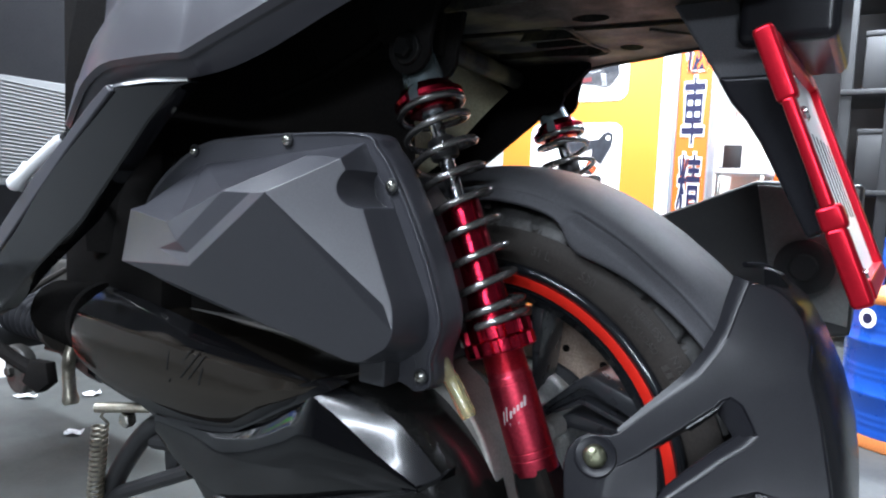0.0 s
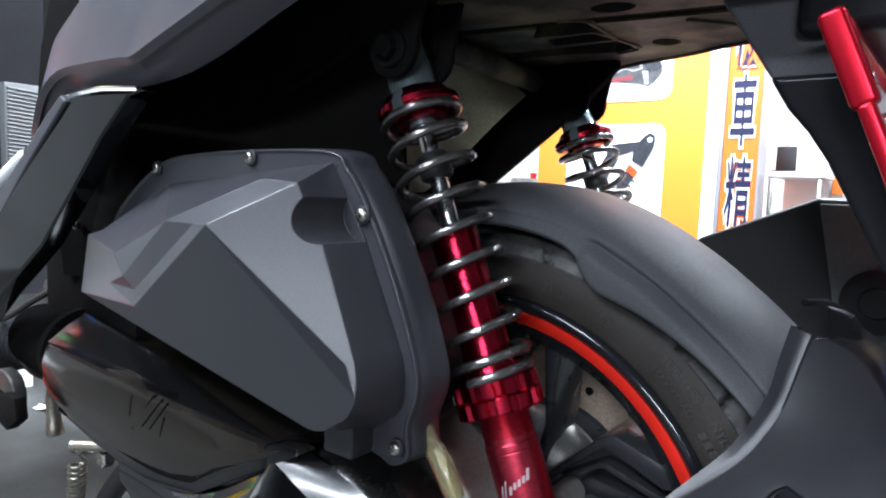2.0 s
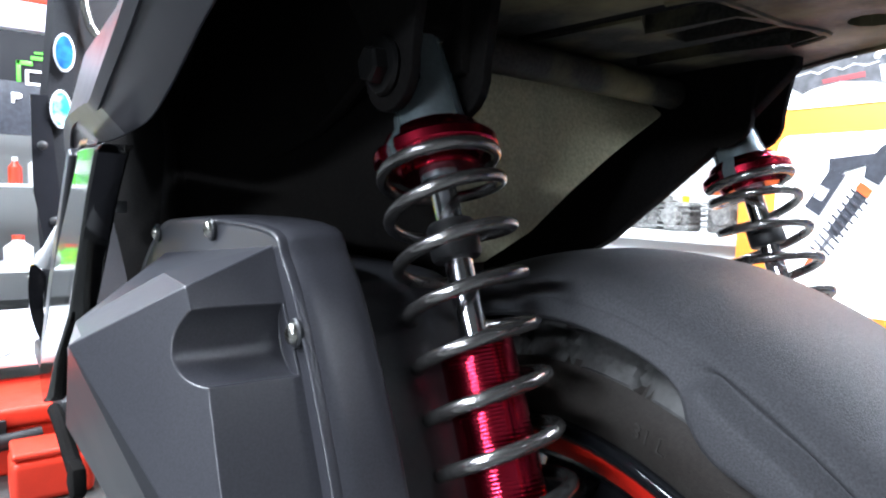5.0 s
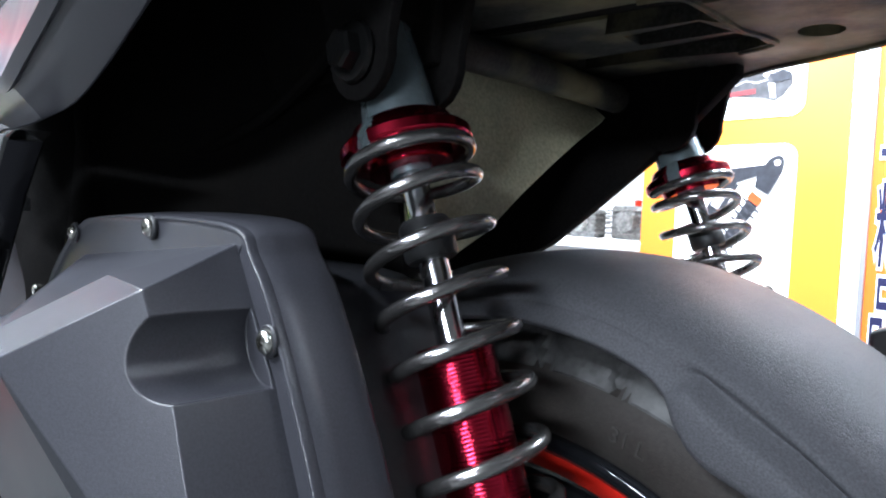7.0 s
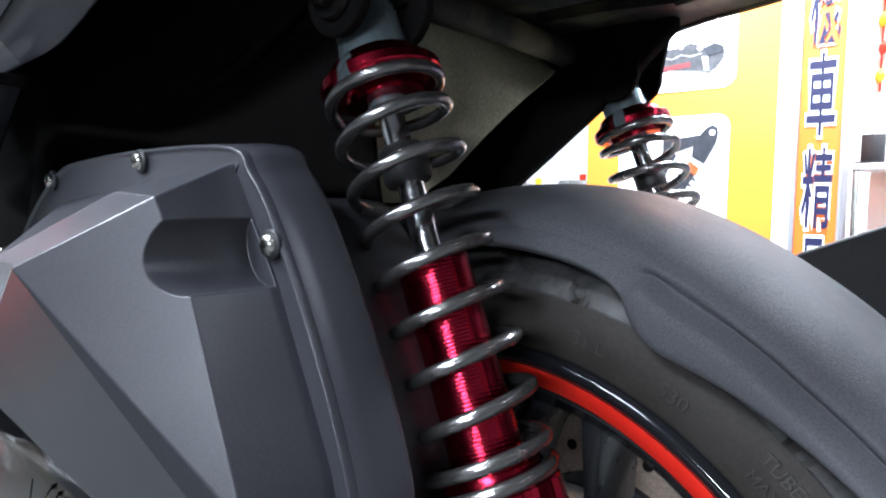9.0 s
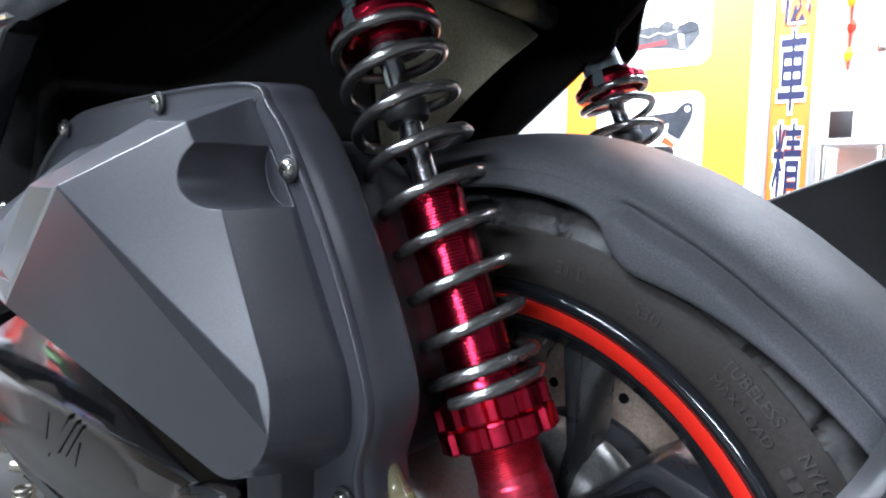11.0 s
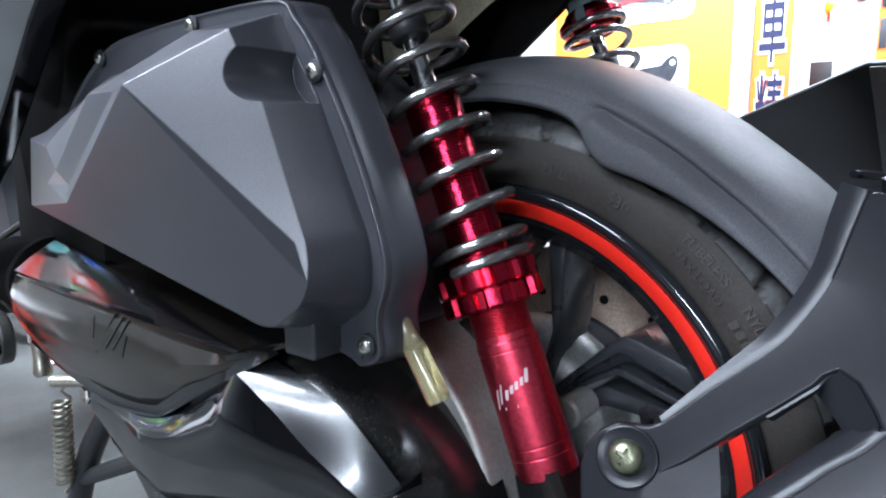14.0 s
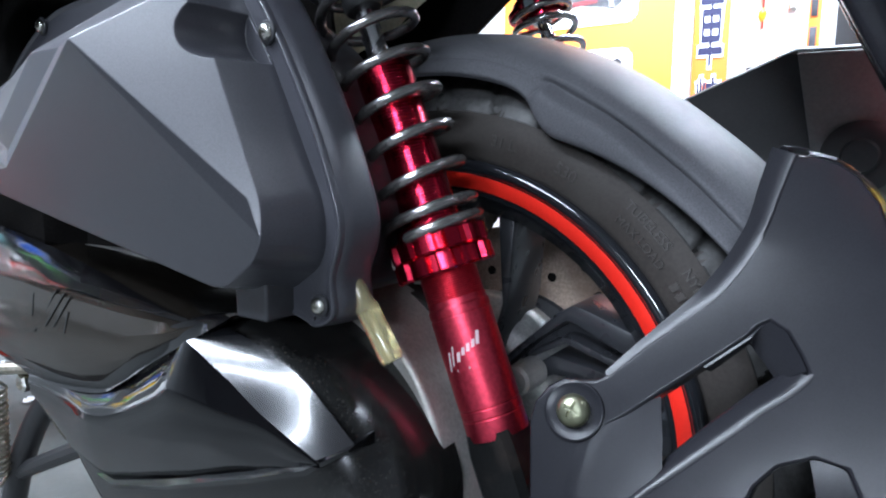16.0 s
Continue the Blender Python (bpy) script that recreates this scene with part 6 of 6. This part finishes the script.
M_WHITEPLAIN = material("white_plastic", (0.75, 0.75, 0.76), 0.3, grain=0.03)
M_STICKBLUE = material("blue_sticker", (0.02, 0.12, 0.6), 0.3, grain=0.5, grain_scale=60)
M_STICKCYAN = material("cyan_sticker", (0.05, 0.5, 0.5), 0.3, grain=0.5, grain_scale=60, stain=0.8, stain_scale=40, stain_colour=(0.8, 0.85, 0.85))
M_RAG = material("pale_mauve_cloth", (0.55, 0.53, 0.60), 0.9, grain=0.1, stain=0.3, stain_scale=14, stain_colour=(0.30, 0.28, 0.36))
M_MATGREY = material("light_grey_rubber_mat", (0.12, 0.125, 0.125), 0.6, grain=0.1)
front()


# --- things round the sign
def cabinet():
    s0 = thing("white_cabinet", "white metal cabinet beside the sign", "cabinet", at=(0.05, 2.55, 0))
    sub("body", box(-0.343, -0.166, 2.42, 2.8, 0.0, 2.0, 0.004), M_CAB, s0)
    sub("door", box(-0.338, -0.215, 2.405, 2.419, 0.03, 1.97, 0.003), M_CAB, s0, "white door")
    sub("door", box(-0.209, -0.169, 2.405, 2.419, 0.03, 1.97, 0.003), M_CAB, s0, "white door")
    sub("handle", box(-0.262, -0.238, 2.395, 2.406, 0.905, 0.925, 0.002), M_STEEL, s0, "grey handle")
    strip = thing("strip_sign", "narrow orange sign strip with pale bars", "sign", at=(-0.18, 2.39, 0.6))
    sub("panel", box(-0.203, -0.171, 2.38, 2.39, 0.60, 1.6, 0.001), M_DEEPOR, strip)
    for k in range(7):
        sub("bar", box(-0.198, -0.180, 2.376, 2.381, 0.66 + 0.11 * k, 0.74 + 0.11 * k, 0.001), M_NAVYGREY, strip, "dark plain bar")
    shelf = thing("side_table", "white side table behind the sign column", "table", at=(-0.33, 2.28, 0))
    sub("top", box(-0.345, -0.20, 2.16, 2.40, 0.640, 0.655, 0.002), M_CAB, shelf)
    for x in (-0.34, -0.215):
        sub("leg", box(x, x + 0.012, 2.17, 2.182, 0.0, 0.640, 0.001), M_STEEL, shelf)
    screen = thing("laptop", "open dark laptop on the side table", "laptop", at=(-0.32, 2.26, 0.655))
    sub("screen", box(-0.343, -0.288, 2.270, 2.276, 0.661, 0.735, 0.002), M_BLACK, screen)
    sub("base", box(-0.343, -0.285, 2.20, 2.276, 0.655, 0.661, 0.001), M_BLACK, screen)
    charm = thing("hanging_charm", "red and yellow hanging charm string", "ornament", at=(-0.325, 2.35, 1.15))
    pts = [(-0.328, 2.395, 1.25 - 0.03 * k) for k in range(14)]
    sub("cord", tube(pts, 0.003, 6), M_TOOLRED, charm)
    for k in range(5):
        sub("bead", lathe([(0.002, -0.02), (0.011, -0.008), (0.012, 0.006), (0.003, 0.02)], (-0.328 + 0.004 * (k % 2), 2.388, 1.20 - 0.075 * k), (0.2, 0, 1), 10), M_TOOLRED if k % 2 else M_YELLOWPLAIN, charm, "yellow bead" if k % 2 == 0 else "red bead")


M_CAB = material("white_cabinet_enamel", (0.82, 0.82, 0.82), 0.35, grain=0.02, stain=0.1, stain_scale=3)
M_YELLOWPLAIN = material("yellow_plastic", (0.8, 0.5, 0.02), 0.4)
M_GREENPLAIN = material("green_plastic", (0.12, 0.6, 0.05), 0.4)
M_ENGINE = material("grey_engine_casting", (0.22, 0.22, 0.21), 0.45, metal=0.5, grain=0.4, grain_scale=90, bump=0.6, bump_scale=120, stain=0.6, stain_scale=30, stain_colour=(0.06, 0.06, 0.06))
cabinet()


def bench():
    s0 = thing("workbench", "white workbench with engine parts beside the sign", "workbench", at=(-1.6, 2.4, 0))
    sub("top", box(-2.4, -1.075, 2.18, 2.75, 0.475, 0.505, 0.004), M_CAB, s0)
    sub("cabinet", box(-2.36, -1.10, 2.24, 2.72, 0.0, 0.474, 0.004), M_CAB, s0)
    rnd = random.Random(4)
    for x, y, size in ((-1.42, 2.36, 0.13), (-1.27, 2.42, 0.15), (-1.60, 2.42, 0.16), (-1.80, 2.38, 0.13), (-1.12, 2.50, 0.12)):
        e = thing("engine_part", "grey cast engine part on the white bench", "engine part", "engine parts", at=(x, y, 0.505))
        bm = box(x - size * 0.42, x + size * 0.42, y - size * 0.3, y + size * 0.3, 0.505, 0.505 + size * 0.8, 0.01)
        sub("block", bm, M_ENGINE, e)
        for k in range(5):
            z = 0.52 + size * 0.14 * k
            sub("fin", box(x - size * 0.52, x + size * 0.5, y - size * 0.36, y + size * 0.36, z, z + 0.006, 0.001), M_ENGINE, e)
        sub("cover", lathe([(size * 0.28, 0.0), (size * 0.30, 0.01), (size * 0.24, 0.03), (0.001, 0.034)], (x + rnd.uniform(-0.02, 0.02), y - size * 0.3, 0.505 + size * 0.42), (0, -1, 0), 20), M_ENGINE, e, "round cast cover")
        sub("cap", lathe([(0.012, 0.0), (0.014, 0.02), (0.001, 0.024)], (x + size * 0.2, y - 0.02, 0.505 + size * 0.8), (0, 0, 1), 12), rnd.choice((M_YELLOWPLAIN, M_TOOLRED, M_BLACK)), e, "coloured plastic cap")


bench()


def rack(x, y0, y1, z_list, seed, dark=False):
    """Open steel rack seen end on, with small goods on its shelves."""
    rnd = random.Random(seed)
    s0 = thing("storage_rack", "dark steel storage rack with parts" if dark else "pale steel shop rack full of small goods", "rack", at=(x, (y0 + y1) / 2, 0))
    post = M_BLACK if dark else M_CAB
    for yy in (y0, y1):
        for xx in (x - 0.18, x + 0.18):
            sub("post", box(xx - 0.012, xx + 0.012, yy - 0.012, yy + 0.012, 0, z_list[-1] + 0.35, 0.002), post, s0)
    for z in z_list:
        sub("shelf", box(x - 0.19, x + 0.19, y0, y1, z - 0.012, z, 0.002), post, s0)
        y = y0 + 0.04
        while y < y1 - 0.05:
            w, h = rnd.uniform(0.05, 0.12), rnd.uniform(0.07, 0.2)
            if rnd.random() < 0.85:
                mat, word = rnd.choice(((M_GREENPLAIN, "green"), (M_YELLOWPLAIN, "yellow"), (M_CAB, "white"), (M_BLACK, "black"), (M_TOOLRED, "red"), (M_ENGINE, "grey"), (M_BLUE, "blue"), (M_CAB, "white"))) if not dark else rnd.choice(((M_ENGINE, "grey"), (M_BLACK, "black"), (M_YELLOWPLAIN, "yellow"), (M_BLACK, "black"), (M_BLUE, "blue")))
                if rnd.random() < 0.5:
                    g = thing("carton", word + " carton on the storage rack", "carton", "rack goods", at=(x, y + w / 2, z))
                    sub("body", box(x - 0.02, x + 0.17, y, y + w * 0.9, z, z + h, 0.004), mat, g)
                    sub("label", box(x + 0.168, x + 0.1725, y + w * 0.15, y + w * 0.75, z + h * 0.3, z + h * 0.65, 0.0), M_CAB if word != "white" else M_SIGNGREY, g, "pale paper label" if word != "white" else "grey printed label")
                else:
                    g = thing("bottle", word + " bottle on the storage rack", "bottle", "rack goods", at=(x, y + w / 2, z))
                    sub("body", lathe([(w * 0.4, 0.0), (w * 0.43, 0.01), (w * 0.43, h * 0.65), (w * 0.2, h * 0.82), (w * 0.16, h)], (x + 0.1, y + w / 2, z), (0, 0, 1), 16), mat, g)
                    sub("cap", lathe([(w * 0.19, h * 0.9), (w * 0.19, h * 1.05), (w * 0.05, h * 1.06)], (x + 0.1, y + w / 2, z), (0, 0, 1), 12), M_TOOLRED if word != "red" else M_CAB, g, "bottle cap")
            y += w + rnd.uniform(0.005, 0.03)


rack(-3.1, -0.35, 1.35, (0.30, 0.62, 0.94, 1.26, 1.6), 7)


def dark_rack():
    s0 = thing("parts_rack", "dark steel parts rack in the unlit corner", "rack", at=(0.8, 3.2, 0))
    for xx in (-0.05, 0.10, 0.75, 1.5, 2.2):
        sub("post", box(xx - 0.02, xx + 0.02, 2.98, 3.02, 0, 2.2, 0.003), M_BLACK, s0)
    for z in (0.25, 0.62, 1.0, 1.4, 1.8):
        sub("shelf", box(-0.07, 2.22, 2.96, 3.4, z - 0.02, z, 0.003), M_BLACK, s0)
    rnd = random.Random(11)
    for z in (0.25, 0.62, 1.0, 1.4):
        x = 0.0
        while x < 2.1:
            w = rnd.uniform(0.08, 0.2)
            h = rnd.uniform(0.08, 0.24)
            mat, word = rnd.choice(((M_ENGINE, "grey"), (M_BLACK, "black"), (M_YELLOWPLAIN, "yellow"), (M_BLUE, "blue"), (M_RUST, "rusty"), (M_BLACK, "black")))
            # upper boxes coloured black in place of the corner's shade
            if z > 0.9:
                mat, word = M_BLACK, "black"
            g = thing("parts_box", word + " parts box on the dark rack", "box", "dark rack goods", at=(x + w / 2, 3.1, z))
            sub("body", box(x, x + w, 3.0, 3.2, z, z + h, 0.005), mat, g)
            sub("lid", box(x - 0.003, x + w + 0.003, 2.996, 3.204, z + h, z + h + 0.02, 0.004), mat, g)
            x += w + rnd.uniform(0.02, 0.12)


dark_rack()


def banner():
    g = thing("shop_banner", "black shop banner with green and white strokes on the goods rack", "banner", at=(-2.6, 0.45, 0.78))
    sub("panel", box(-2.612, -2.600, 0.352, 0.62, 0.78, 1.118, 0.002), M_SHIELD, g)
    sub("panel_foot", box(-2.604, -2.598, 0.352, 0.62, 0.78, 0.955, 0.001), M_NAVYGREY, g, "dark plum lower half")
    for y0, y1, z0, z1 in ((0.404, 0.416, 0.955, 1.024), (0.404, 0.450, 1.010, 1.024), (0.445, 0.492, 1.030, 1.042), (0.455, 0.50, 1.050, 1.057)):
        sub("green_stroke", box(-2.5985, -2.595, y0, y1, z0, z1, 0.001), M_GREENPLAIN, g, "bright green stroke")
    for y0, y1, z0, z1 in ((0.428, 0.54, 0.988, 0.996), (0.428, 0.54, 0.946, 0.954), (0.428, 0.438, 0.954, 0.988), (0.388, 0.397, 0.884, 0.918), (0.397, 0.412, 0.910, 0.918), (0.397, 0.412, 0.898, 0.905), (0.411, 0.418, 0.901, 0.914)):
        sub("white_stroke", box(-2.5965, -2.593, y0, y1, z0, z1, 0.001), M_CAB, g, "white stroke")
    b = thing("red_valance", "red and pale mauve shelf valance above the banner", "valance", at=(-2.6, 0.4, 1.12))
    sub("pale_band", box(-2.62, -2.59, 0.10, 0.70, 1.125, 1.215, 0.006), M_RAG, b, "pale mauve band")
    sub("red_band", box(-2.62, -2.59, 0.10, 0.70, 1.2155, 1.30, 0.006), M_TOOLRED, b, "red band")
    for y in (0.12, 0.69):
        sub("hook", box(-2.90, -2.61, y - 0.004, y + 0.004, 1.262, 1.270, 0.001), M_STEEL, b, "steel hook")
    for y in (0.37, 0.60):
        sub("hook", box(-2.90, -2.606, y - 0.004, y + 0.004, 0.94, 0.948, 0.001), M_STEEL, g, "steel hook")


banner()


def low_table():
    s0 = thing("low_table", "low white table beside the toolbox", "table", at=(-2.1, 0.35, 0))
    sub("top", box(-2.55, -1.80, -0.15, 0.85, 0.185, 0.205, 0.004), M_CAB, s0)
    for xx in (-2.5, -1.88):
        for yy in (-0.1, 0.77):
            sub("leg", box(xx, xx + 0.04, yy, yy + 0.04, 0.0, 0.186, 0.002), M_CAB, s0)
    rnd = random.Random(3)
    for k in range(5):
        x, y = -1.86 - 0.12 * k, 0.28 + 0.09 * (k % 3)
        g = thing("rag", "crumpled pale rag on the low white table", "rag", "rags", at=(x, y, 0.205))
        rings = []
        for j in range(5):
            rr = 0.05 * (1 - (j / 4.6) ** 2)
            rings.append([(x + rr * math.cos(a * 0.524) * (1 + 0.3 * rnd.random()), y + rr * math.sin(a * 0.524) * (1 + 0.3 * rnd.random()), 0.206 + j * 0.006) for a in range(12)])
        sub("cloth", loft(rings), M_RAG, g)


low_table()


def floor_litter():
    rnd = random.Random(8)
    for x, y, L, a in ((-1.30, 0.70, 0.035, 40), (-1.62, 0.75, 0.055, 20), (-1.52, 0.86, 0.04, 70)):
        g = thing("paper_scrap", "crumpled white paper scrap on the concrete floor", "paper scrap", "scraps", at=(x, y, 0))
        d = Vector((math.cos(radians(a)), math.sin(radians(a)), 0))
        n = Vector((-d.y, d.x, 0))
        rows = []
        for k in range(5):
            c = Vector((x, y, 0.003)) + d * L * (k / 4 - 0.5)
            rows.append([c + n * w * 0.010 + Vector((0, 0, rnd.uniform(0, 0.008))) for w in (-1, -0.3, 0.4, 1)])
        sub("sheet", ribbon(rows, 0.001), M_WHITEPLAIN, g)


floor_litter()
